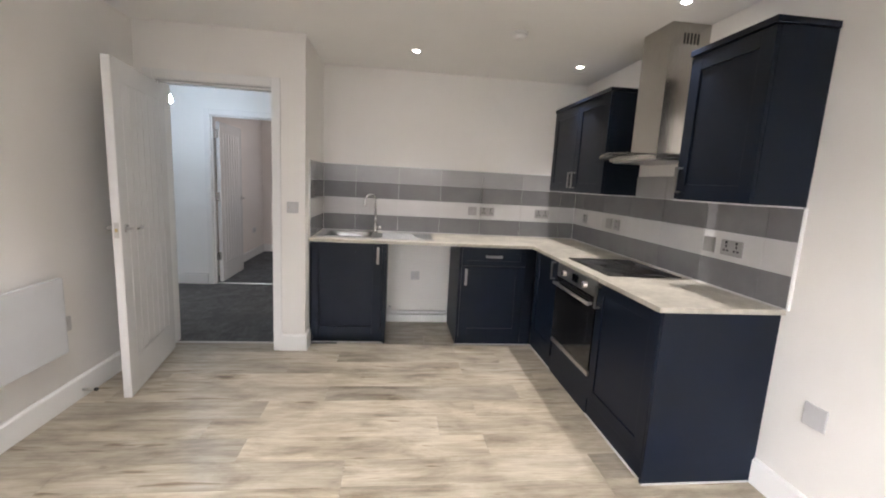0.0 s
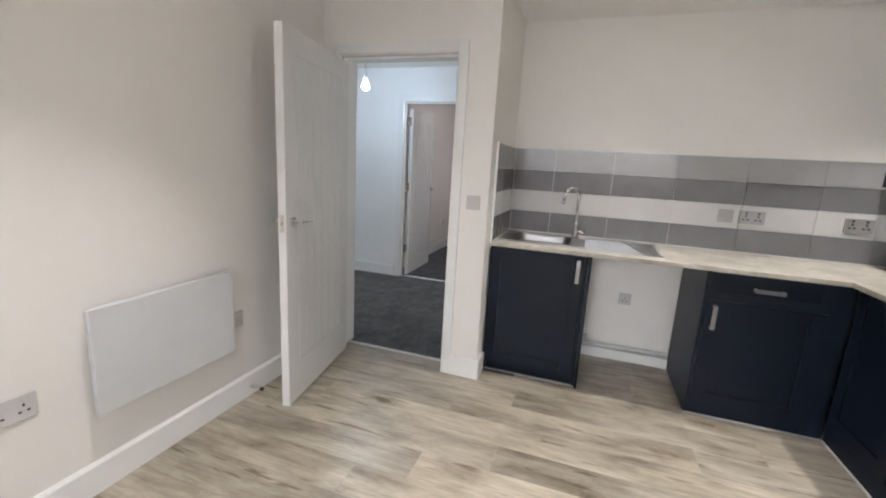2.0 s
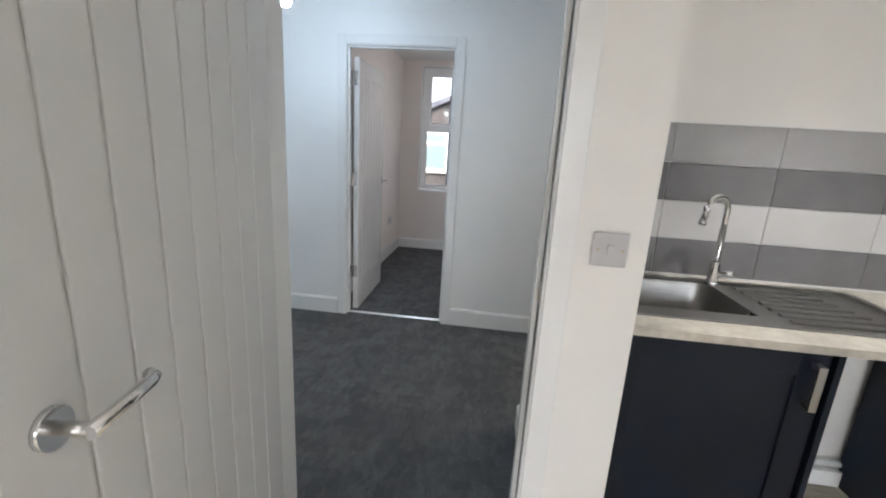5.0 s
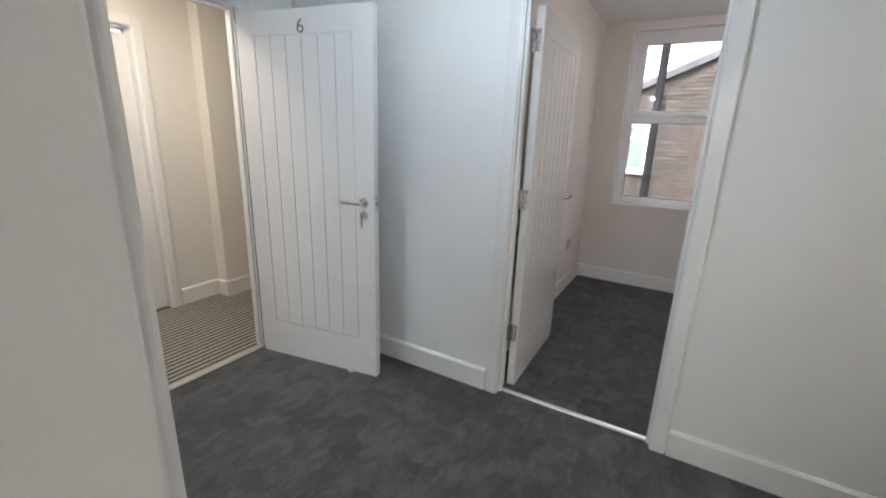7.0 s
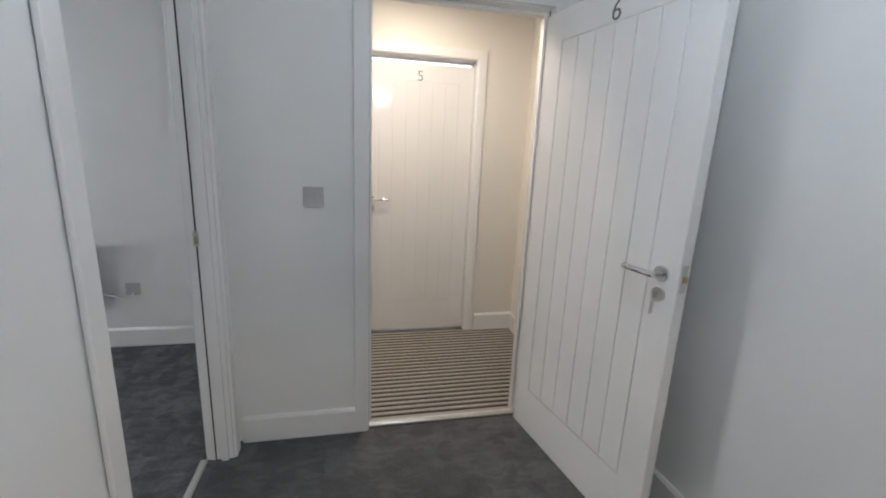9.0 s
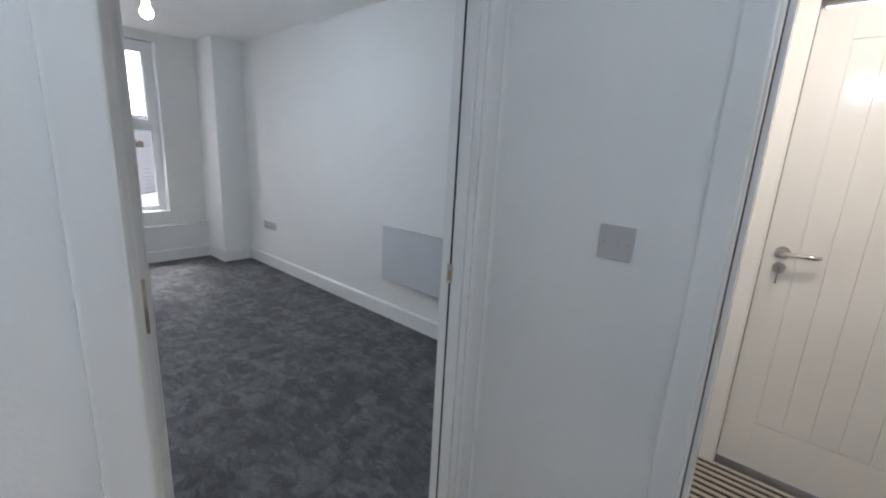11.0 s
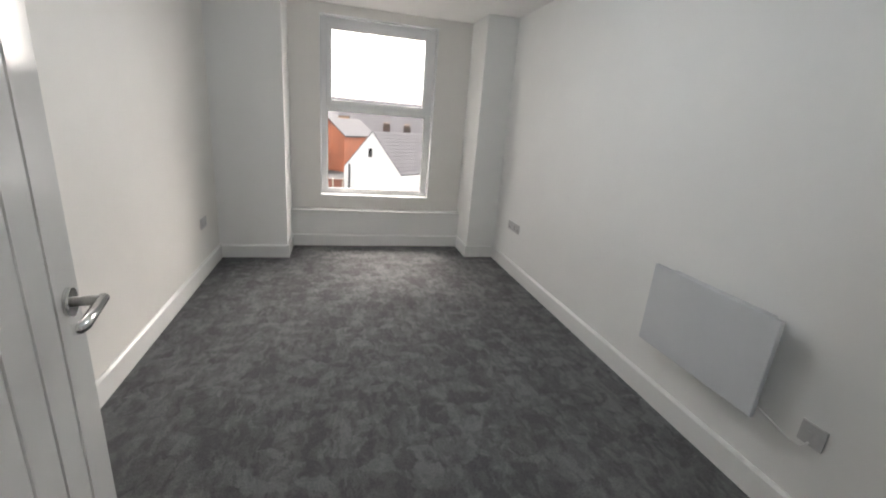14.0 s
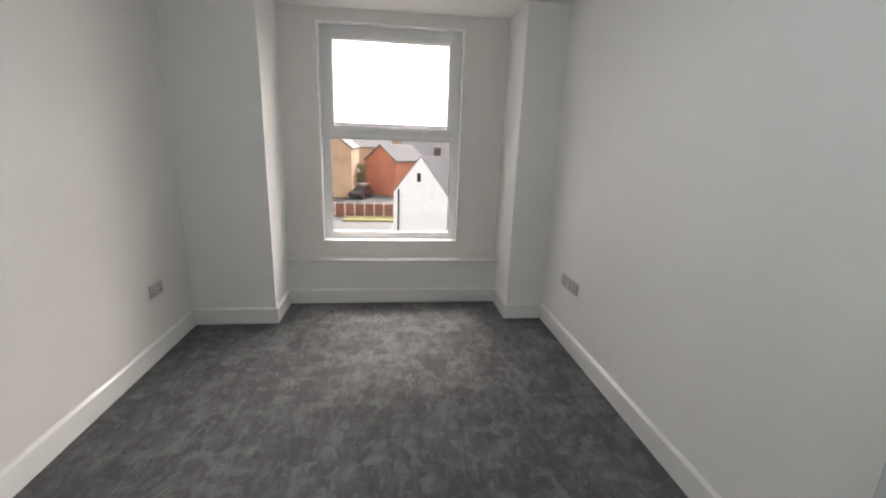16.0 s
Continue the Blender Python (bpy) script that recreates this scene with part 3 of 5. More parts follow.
# ---- windows ----
def window(name, x0, x1, z0, z1, y, out, mid, label):
    """A plastic window with a top-hung upper light. out: +1 if outside lies at +y. mid: height of the transom."""
    ob = thing(name, label, "window", kind="structure")
    s = out
    f0, f1 = y + s * 0.10, y + s * 0.17
    w = 0.078
    part("frame_stile", boxes((x0, x0 + w, f0, f1, z0, z1), bevel=0.005), UPVC, ob)
    part("frame_stile", boxes((x1 - w, x1, f0, f1, z0, z1), bevel=0.005), UPVC, ob)
    part("frame_rail", boxes((x0 + w, x1 - w, f0, f1, z0, z0 + w), bevel=0.005), UPVC, ob)
    part("frame_rail", boxes((x0 + w, x1 - w, f0, f1, z1 - w, z1), bevel=0.005), UPVC, ob)
    part("transom", boxes((x0 + w, x1 - w, f0, f1, mid - 0.035, mid + 0.035), bevel=0.005), UPVC, ob)
    g0, g1 = y + s * 0.085, y + s * 0.15
    a0, a1, b0, b1 = x0 + w - 0.012, x1 - w + 0.012, mid + 0.02, z1 - w + 0.012
    sash = part("sash", boxes((a0, a0 + 0.05, g0, g1, b0, b1), (a1 - 0.05, a1, g0, g1, b0, b1), (a0 + 0.05, a1 - 0.05, g0, g1, b0, b0 + 0.05), (a0 + 0.05, a1 - 0.05, g0, g1, b1 - 0.05, b1), bevel=0.005), UPVC, ob)
    cx = (x0 + x1) / 2
    part("handle", boxes((cx - 0.03, cx + 0.03, g0 - s * 0.012, g0, b0 + 0.014, b0 + 0.036), (cx - 0.085, cx + 0.03, g0 - s * 0.032, g0 - s * 0.014, b0 + 0.016, b0 + 0.034), bevel=0.004), UPVC, sash, "white plastic window handle")
    gy = y + s * 0.125
    for q0, q1, c0, c1 in ((a0 + 0.045, a1 - 0.045, b0 + 0.045, b1 - 0.045), (x0 + w - 0.005, x1 - w + 0.005, z0 + w - 0.005, mid - 0.03)):
        p = part("pane", boxes((q0, q1, gy - 0.003, gy + 0.003, c0, c1)), PANE, ob, "clear window glass")
        p.visible_shadow = False
        for e0, e1, h0, h1 in ((q0, q0 + 0.009, c0, c1), (q1 - 0.009, q1, c0, c1), (q0 + 0.009, q1 - 0.009, c0, c0 + 0.009), (q0 + 0.009, q1 - 0.009, c1 - 0.009, c1)):
            part("gasket", boxes((e0, e1, gy - 0.012, gy + 0.012, h0, h1)), GASKET, p, "grey rubber glazing gasket")
    part("window_sill", boxes((x0 - 0.0, x1 + 0.0, y - s * 0.012, f0 - s * 0.002, z0 + 0.002, z0 + 0.024), bevel=0.005), UPVC, ob)
    part("reveal_trim", boxes((x0 + 0.001, x0 + 0.012, y - s * 0.004, f0, z0 + 0.026, z1), (x1 - 0.012, x1 - 0.001, y - s * 0.004, f0, z0 + 0.026, z1), (x0 + 0.012, x1 - 0.012, y - s * 0.004, f0, z1 - 0.012, z1 - 0.001)), UPVC, ob)
    return ob


window("window_1", -3.935, -2.735, 0.535, 2.335, -1.23, -1, 1.47, "white plastic bedroom window with opening top light")
window("window_2", -1.87, -0.75, 0.79, 2.36, 7.7, 1, 1.6, "white plastic second bedroom window with a top light")
# Living room windows are assumed, never in view, widened for more daylight.
window("window_3", -1.35, 0.2, 0.56, 2.315, -1.23, -1, 1.475, "assumed white plastic living room window, out of view")
window("window_4", 0.2, 1.75, 0.56, 2.315, -1.23, -1, 1.475, "assumed white plastic living room window, out of view")


# ---- doors ----
def lever(parent, x, y, z, side, toward=-1, length=0.115):
    """A round rose with a straight return lever."""
    h = part("door_handle", rod([(x, y, z), (x, y + side * 0.009, z)], 0.026, 20), CHROME, parent, "polished steel lever handle")
    part("neck", rod([(x, y + side * 0.009, z), (x, y + side * 0.048, z)], 0.009, 12), STEEL, h)
    part("lever", rod([(x - toward * 0.008, y + side * 0.05, z), (x + toward * (length - 0.012), y + side * 0.05, z), (x + toward * length, y + side * 0.047, z), (x + toward * (length + 0.006), y + side * 0.036, z)], 0.0095, 12), CHROME, h)


def cottage_door(name, hinge, angle, width, label, height=1.985, number="", hinges=True, keyed=False, gap=0.004, knuckle=-1):
    """A boarded cottage door: stiles, rails and five narrow boards with grooves between."""
    ob = thing(name, label, "door", at=pose(hinge[0], hinge[1], 0.008, 0, 0, angle))
    t, g = 0.022, 0.005
    x0, x1 = 0.003, width
    leaf = part("leaf", boxes((x0, x1, -t + g, t - g, 0, height)), DOORP, ob)
    sw, z0, z1 = 0.115, 0.235, height - 0.125
    b0, b1 = x0 + sw, x1 - sw
    for s in (-1, 1):
        ya, yb = (t - g + 0.0003, t) if s > 0 else (-t, -t + g - 0.0003)
        part("stile", boxes((x0, b0 - 0.005, ya, yb, 0, height), bevel=0.0012), DOORP, ob)
        part("stile", boxes((b1 + 0.005, x1, ya, yb, 0, height), bevel=0.0012), DOORP, ob)
        part("rail", boxes((b0 - 0.005, b1 + 0.005, ya, yb, 0, z0 - 0.006), bevel=0.0012), DOORP, ob)
        part("rail", boxes((b0 - 0.005, b1 + 0.005, ya, yb, z1 + 0.006, height), bevel=0.0012), DOORP, ob)
        n = 6
        step = (b1 - b0) / n
        for k in range(n):
            part("board", boxes((b0 + k * step + gap, b0 + (k + 1) * step - gap, ya, yb, z0, z1), bevel=0.0021), DOORP, ob)
        lever(ob, x1 - 0.062, s * t, 1.035, s)
        if keyed:
            part("key_rose", rod([(x1 - 0.062, s * t, 0.965), (x1 - 0.062, s * (t + 0.008), 0.965)], 0.024, 18), STEEL, ob, "round steel key escutcheon")
            part("key", boxes((x1 - 0.064, x1 - 0.060, s * (t + 0.008), s * (t + 0.034), 0.955, 0.975), (x1 - 0.065, x1 - 0.059, s * (t + 0.02), s * (t + 0.03), 0.90, 0.955)), CHROME, ob, "steel key hanging in the lock")
    part("latch_plate", boxes((x1, x1 + 0.0015, -0.012, 0.012, 0.985, 1.075)), STEEL, ob, "steel latch plate")
    part("latch", boxes((x1 + 0.0015, x1 + 0.01, -0.006, 0.006, 1.02, 1.04), bevel=0.002), BRASS, ob, "dull brass latch bolt")
    if hinges:
        for z in (0.279, 1.034, 1.789):
            ky = knuckle * (t + 0.004)
            hg = part("hinge", rod([(-0.002, ky, z - 0.002), (-0.002, ky, z + 0.102)], 0.0052, 10), STEEL, ob, "steel butt hinge")
            for k in range(5):
                part("knuckle", rod([(-0.002, ky, z + k * 0.02 + d) for d in (0.0005, 0.0012, 0.0018, 0.0182, 0.0188, 0.0195)], [0.0058, 0.0062, 0.0064, 0.0064, 0.0062, 0.0058], 14), CHROME, hg)
            part("hinge_leaf", boxes((0.0003, 0.003, knuckle * (t + 0.002), -knuckle * 0.012, z, z + 0.1)), CHROME, hg)
            for dz, dy in ((0.014, 0.012), (0.038, -0.002), (0.062, 0.012), (0.086, -0.002)):
                part("screw", rod([(0.0006, knuckle * dy, z + dz), (-0.0006, knuckle * dy, z + dz)], 0.0042, 10), HOLE, hg)
    if number:
        place_text(ob, number, (width / 2, -t - 0.001, height - 0.115), 0.1, 0)
    return ob


def place_text(parent, words, at, size, turn):
    cu = bpy.data.curves.new("numeral", "FONT")
    cu.body, cu.size, cu.extrude, cu.align_x = words, size, 0.002, "CENTER"
    cu.offset = -0.001
    tmp = new("numeral_source", cu)
    me = bpy.data.meshes.new_from_object(tmp)
    bpy.data.objects.remove(tmp)
    me.materials.clear()
    me.materials.append(DARKNUM)
    ob = new("numeral", me)
    ob.parent = parent
    ob.matrix_local = pose(*at, 90, 0, turn)
    return tagged(ob, "grey steel door number " + words)


cottage_door("door_1", (-1.475, 3.235), -80.5, 0.80, "open white boarded cottage door into the kitchen", knuckle=-1)
cottage_door("door_2", (-2.578, 3.369), -78, 0.79, "open white boarded cottage door into the bedroom", knuckle=1)
cottage_door("door_3", (-3.455, 4.885), 10, 0.83, "open white entrance door with number six and key", number="6", keyed=True, gap=0.0018, knuckle=1)
cottage_door("door_4", (-1.937, 5.375), 91, 0.765, "half open white boarded second bedroom door", knuckle=1)
cottage_door("door_5", (-4.70, 4.885), -90, 0.798, "closed cream lit door with number five across corridor", keyed=True, hinges=False, gap=0.0012)
door_five = [o for o in scene.collection.objects if o.name == "door_5"][0]
place_text(door_five, "5", (0.395, 0.023, 1.87), 0.1, 180)


# ---- kitchen units ----
def bar_handle(parent, x, y, z, way, upright=True, length=0.14):
    """A flat D handle standing off a front; way is the outward direction (wx, wy)."""
    wx, wy = way
    d = length / 2
    bm = bmesh.new()
    w = 0.009
    def piece(a0, a1, o0, o1, half):
        if upright:
            if wx:
                box(bm, x + wx * o0, x + wx * o1, y - half, y + half, z + a0, z + a1, 0.002)
            else:
                box(bm, x - half, x + half, y + wy * o0, y + wy * o1, z + a0, z + a1, 0.002)
        else:
            if wx:
                box(bm, x + wx * o0, x + wx * o1, y + a0, y + a1, z - half, z + half, 0.002)
            else:
                box(bm, x + a0, x + a1, y + wy * o0, y + wy * o1, z - half, z + half, 0.002)
    piece(-d, d, 0.026, 0.034, 0.011)
    piece(-d, -d + 0.012, 0.0, 0.026, w)
    piece(d - 0.012, d, 0.0, 0.026, w)
    return part("handle", bm, HANDLE, parent, "brushed steel D handle")


def shaker(parent, name, a0, a1, z0, z1, face, way, rail=0.075):
    """A framed front with a sunk panel; it spans a0..a1 along the front, and stands 20 mm off the plane face."""
    wx, wy = way
    def row(u0, u1, w0, w1, d0, d1):
        return (face + wx * d0, face + wx * d1, u0, u1, w0, w1) if wx else (u0, u1, face + wy * d0, face + wy * d1, w0, w1)
    front = part(name, boxes(row(a0 + rail - 0.004, a1 - rail + 0.004, z0 + rail - 0.004, z1 - rail + 0.004, 0.0, 0.012)), NAVY, parent)
    for r in ((a0, a0 + rail, z0, z1), (a1 - rail, a1, z0, z1), (a0 + rail, a1 - rail, z0, z0 + rail), (a0 + rail, a1 - rail, z1 - rail, z1)):
        part("frame_rail", boxes(row(*r, 0.0, 0.02), bevel=0.0025), NAVY, front)
    return front


WZ0, WZ1 = 0.88, 0.905
DF = 3.385
unit = thing("sink_base_unit", "navy shaker sink base unit with one door", "cabinet")
part("body", boxes((-0.45, -0.432, DF + 0.001, 3.97, 0.0, WZ0), (0.147, 0.165, DF + 0.001, 3.97, 0.0, WZ0), (-0.432, 0.147, DF + 0.02, 3.97, 0.12, 0.138), (-0.432, 0.147, 3.95, 3.97, 0.138, WZ0)), NAVYD, unit)
part("plinth", boxes((-0.45, 0.147, DF + 0.03, DF + 0.045, 0.0, 0.12)), NAVYD, unit)
f = shaker(unit, "door", -0.448, 0.143, 0.075, 0.873, DF - 0.001, (0, -1))
bar_handle(f, 0.108, DF - 0.021, 0.775, (0, -1))
part("seal_bead", boxes((-0.45, 0.165, DF - 0.004, DF + 0.003, 0.0, 0.006)), GROUT, unit, "white sealant bead along floor")
part("end_panel", boxes((0.166, 0.184, DF - 0.02, 3.97, 0.0, WZ0), bevel=0.002), NAVY, unit)

unit = thing("drawer_line_unit", "navy shaker base unit with drawer and door", "cabinet")
part("end_panel", boxes((0.80, 0.82, DF - 0.018, 3.97, 0.0, WZ0), bevel=0.002), NAVY, unit)
part("body", boxes((0.821, 1.49, DF + 0.001, DF + 0.02, 0.0, WZ0), (0.821, 1.49, DF + 0.02, 3.97, 0.12, 0.138)), NAVYD, unit)
d = shaker(unit, "drawer_front", 0.825, 1.385, 0.715, 0.873, DF - 0.001, (0, -1), 0.045)
bar_handle(d, 1.10, DF - 0.021, 0.80, (0, -1), False)
f = shaker(unit, "door", 0.825, 1.385, 0.075, 0.711, DF - 0.001, (0, -1))
bar_handle(f, 0.862, DF - 0.021, 0.615, (0, -1))
part("corner_post", boxes((1.387, 1.472, DF - 0.015, DF, 0.0, WZ0)), NAVY, unit)
part("plinth", boxes((0.821, 1.47, DF - 0.003, DF, 0.0, 0.072)), NAVYD, unit)
part("seal_bead", boxes((0.80, 1.47, DF - 0.024, DF - 0.018, 0.0, 0.006)), GROUT, unit, "white sealant bead along floor")

RX = 1.495
unit = thing("corner_base_unit", "navy shaker corner base unit beside the oven", "cabinet")
part("body", boxes((RX + 0.001, RX + 0.02, 2.86, 3.38, 0.0, WZ0)), NAVYD, unit)
f = shaker(unit, "door", 2.865, 3.34, 0.115, 0.873, RX, (-1, 0))
bar_handle(f, RX - 0.021, 2.90, 0.79, (-1, 0))
part("plinth", boxes((RX - 0.006, RX, 2.86, 3.37, 0.0, 0.11)), NAVYD, unit)
part("seal_bead", boxes((RX - 0.014, RX - 0.006, 2.86, 3.36, 0.0, 0.006)), GROUT, unit, "white sealant bead along floor")

oven = thing("built_in_oven", "black glass built-in oven with steel control strip", "oven")
oy0, oy1 = 2.225, 2.855
part("housing", boxes((RX + 0.001, 2.0, oy0, oy1, 0.0, WZ0)), NAVYD, oven)
part("plinth", boxes((RX - 0.012, RX, oy0, oy1, 0.0, 0.245)), NAVY, oven, "navy panel below the oven")
panel = part("control_panel", boxes((RX - 0.022, RX, oy0 + 0.005, oy1 - 0.005, 0.762, 0.876), bevel=0.003), STEEL, oven, "brushed steel control panel")
for y in (oy0 + 0.15, oy1 - 0.15):
    part("knob", rod([(RX - 0.022, y, 0.81), (RX - 0.026, y, 0.81), (RX - 0.028, y, 0.81), (RX - 0.048, y, 0.81)], [0.025, 0.025, 0.021, 0.019], 20), CHROME, panel, "round steel control knob")
part("display", boxes((RX - 0.0235, RX - 0.0221, 2.49, 2.59, 0.785, 0.84)), BLACKG, panel, "black glass clock display")
dr = part("oven_door", boxes((RX - 0.024, RX, oy0 + 0.005, oy1 - 0.005, 0.285, 0.75), bevel=0.004), BLACKG, oven, "black glass oven door")
part("inner_window", boxes((RX - 0.0255, RX - 0.0242, oy0 + 0.08, oy1 - 0.08, 0.37, 0.64)), BLACKG, dr)
part("oven_handle", rod([(RX - 0.055, oy0 + 0.03, 0.715), (RX - 0.055, oy1 - 0.03, 0.715)], 0.011, 14), STEEL, dr, "steel bar handle")
for y in (oy0 + 0.05, oy1 - 0.05):
    part("handle_bracket", boxes((RX - 0.055, RX - 0.024, y - 0.008, y + 0.008, 0.707, 0.723)), STEEL, dr)
part("bottom_trim", boxes((RX - 0.026, RX, oy0 + 0.005, oy1 - 0.005, 0.25, 0.283), bevel=0.003), STEEL, oven, "steel trim strip")

unit = thing("end_base_unit", "navy shaker base unit at the run's end", "cabinet")
part("body", boxes((RX + 0.001, 2.05, 1.612, 2.22, 0.0, WZ0)), NAVYD, unit)
f = shaker(unit, "door", 1.612, 2.218, 0.115, 0.873, RX, (-1, 0))
bar_handle(f, RX - 0.021, 2.18, 0.78, (-1, 0))
part("plinth", boxes((RX - 0.008, RX, 1.592, 2.222, 0.0, 0.112)), NAVY, unit)
part("end_panel", boxes((RX - 0.02, 2.07, 1.59, 1.61, 0.0, WZ0), bevel=0.002), NAVY, unit)
part("seal_bead", boxes((RX - 0.016, RX - 0.008, 1.61, 2.222, 0.0, 0.006), (RX - 0.02, 2.05, 1.583, 1.59, 0.0, 0.006)), GROUT, unit, "white sealant bead along floor")

# worktop with the sink's hole left open
WF = 3.345
worktop = thing("worktop", "pale speckled stone-look laminate corner worktop", "worktop")
part("back_run", slab([-0.455, -0.415, 0.575, 2.07], [WF, 3.455, 3.925, 4.0], {(0, 0), (1, 0), (2, 0), (0, 1), (2, 1), (0, 2), (1, 2), (2, 2)}, WZ0, WZ1), WORKTOP, worktop)
part("side_run", slab([1.437, 2.07], [1.57, WF - 0.0006], {(0, 0)}, WZ0, WZ1), WORKTOP, worktop)
part("joint_strip", boxes((1.437, 2.07, WF - 0.0006, WF, WZ0, WZ1 - 0.0005)), GAP, worktop, "fine dark joint line")
thing("worktop_upstand_seal", "white sealant line along the splashback", "sealant", bm=boxes((-0.447, 2.06, 3.984, 3.991, WZ1, WZ1 + 0.007), (2.053, 2.06, 1.57, 3.984, WZ1, WZ1 + 0.007)), material=GROUT)

sink = thing("kitchen_sink", "stainless steel inset sink with drainer", "sink")
bx0, bx1, by0, by1, bz = -0.355, 0.035, 3.53, 3.87, 0.745
part("rim", boxes((-0.42, bx0, 3.45, 3.93, WZ1 + 0.001, WZ1 + 0.006), (bx1, 0.08, 3.45, 3.93, WZ1 + 0.001, WZ1 + 0.006), (bx0, bx1, 3.45, by0, WZ1 + 0.001, WZ1 + 0.006), (bx0, bx1, by1, 3.93, WZ1 + 0.001, WZ1 + 0.006)), STAINLESS, sink)
bm = bmesh.new()
rings = []
for ins, z in ((0.0, WZ1 + 0.005), (0.008, 0.885), (0.014, 0.79), (0.03, 0.757), (0.06, bz)):
    ring = []
    r = 0.06
    for cx, cy, a0 in ((bx1 - ins - r, by1 - ins - r, 0), (bx0 + ins + r, by1 - ins - r, 90), (bx0 + ins + r, by0 + ins + r, 180), (bx1 - ins - r, by0 + ins + r, 270)):
        for k in range(5):
            a = radians(a0 + k * 22.5)
            ring.append(bm.verts.new((cx + r * math.cos(a), cy + r * math.sin(a), z)))
    rings.append(ring)
for a, b in zip(rings, rings[1:]):
    for k in range(20):
        bm.faces.new((a[k], a[(k + 1) % 20], b[(k + 1) % 20], b[k])).smooth = True
bm.faces.new(rings[-1])
part("bowl", bm, STAINLESS, sink, "deep steel bowl")
dra = part("drainer", boxes((0.08, 0.58, 3.45, 3.475, WZ1 + 0.001, WZ1 + 0.006), (0.08, 0.58, 3.905, 3.93, WZ1 + 0.001, WZ1 + 0.006), (0.55, 0.58, 3.475, 3.905, WZ1 + 0.001, WZ1 + 0.006), (0.08, 0.55, 3.475, 3.905, 0.898, 0.901)), STAINLESS, sink)
for k in range(7):
    y = 3.515 + k * 0.056
    part("drainer_rib", boxes((0.13, 0.47 - 0.012 * k, y, y + 0.024, 0.897, 0.9095), bevel=0.0055), STAINLESS, dra)
tap = thing("kitchen_tap", "chrome swan-neck mixer tap on the sink", "tap")
tx, ty = 0.055, 3.885
part("base", rod([(tx, ty, WZ1 + 0.006), (tx, ty, 0.922), (tx, ty, 0.924), (tx, ty, 0.99), (tx, ty, 1.0)], [0.027, 0.026, 0.02, 0.019, 0.013], 18), CHROME, tap)
arc = [(tx, ty, 0.995), (tx, ty, 1.205)] + [(tx - 0.048 * (1 - math.cos(a)), ty - 0.022 * (1 - math.cos(a)), 1.205 + 0.055 * math.sin(a)) for a in (radians(d) for d in range(15, 181, 15))]
arc.append((arc[-1][0] - 0.006, arc[-1][1] - 0.002, 1.165))
spout = part("spout", rod(arc, 0.012, 14), CHROME, tap)
part("nozzle", rod([arc[-1], (arc[-1][0] - 0.002, arc[-1][1], 1.15)], 0.0145, 14), CHROME, spout)
part("lever", rod([(tx, ty, 0.955), (tx + 0.03, ty - 0.012, 0.957), (tx + 0.034, ty - 0.013, 0.957), (tx + 0.062, ty - 0.024, 0.959)], [0.011, 0.011, 0.016, 0.016], 14), CHROME, tap)

hob = thing("ceramic_hob", "black glass ceramic hob set in worktop", "hob")
part("glass", boxes((1.52, 2.0, 2.2, 2.79, WZ1 + 0.0005, WZ1 + 0.006), bevel=0.002), BLACKG, hob)
for cx, cy, r in ((1.64, 2.35, 0.075), (1.64, 2.64, 0.095), (1.87, 2.35, 0.095), (1.87, 2.64, 0.075)):
    bm = bmesh.new()
    tube(bm, [(cx, cy, WZ1 + 0.0061), (cx, cy, WZ1 + 0.0064)], r, 32)
    part("ring_mark", bm, BLACK, hob, "faint cooking zone ring")

# wall cabinets
def wall_unit(name, y0, y1, doors, label, handle_at):
    ob = thing(name, label, "wall cabinet")
    fx = 1.80
    part("body", boxes((fx, 2.068, y0, y1, 1.385, 2.135), bevel=0.002), NAVYD, ob)
    part("cornice", boxes((fx - 0.03, 2.068, y0 - 0.006, min(y1 + 0.006, 3.998), 2.136, 2.165), bevel=0.004), NAVY, ob)
    part("light_pelmet", boxes((fx - 0.02, 2.05, y0, y1, 1.378, 1.3845)), GROUT, ob, "pale edge strip under the cabinet")
    step = (y1 - y0) / doors
    for k in range(doors):
        f = shaker(ob, "door", y0 + k * step + 0.002, y0 + (k + 1) * step - 0.002, 1.39, 2.13, fx - 0.0005, (-1, 0))
        bar_handle(f, fx - 0.0205, handle_at[k], 1.49, (-1, 0))
    return ob


wall_unit("wall_cabinet", 1.565, 2.075, 1, "navy shaker wall cabinet with one door", (2.035,))
wall_unit("wall_cabinet", 2.92, 3.995, 2, "navy shaker wall cabinet with two doors", (3.42, 3.50))

HOODM = mat("satin_hood_steel", (0.44, 0.42, 0.39), 0.24, 1.0, second=(0.5, 0.48, 0.45), scale=12, stretch=(14, 14, 1), bump=0.03, bump_scale=70)
hood = thing("cooker_hood", "stainless steel chimney cooker hood with glass canopy", "cooker hood")
hy = 2.495
part("chimney", boxes((1.82, 2.069, hy - 0.145, hy + 0.145, 1.651, H - 0.002), bevel=0.003), HOODM, hood)
part("upper_sleeve", boxes((1.826, 2.069, hy - 0.139, hy + 0.139, 2.1, H - 0.001)), HOODM, hood)
for k in range(5):
    part("vent_slot", boxes((1.9 + k * 0.022, 1.91 + k * 0.022, hy - 0.1465, hy - 0.1452, 2.3, 2.36)), BLACK, hood, "dark vent slot")
part("body", boxes((1.74, 2.068, hy - 0.27, hy + 0.27, 1.612, 1.65), bevel=0.004), HOODM, hood)
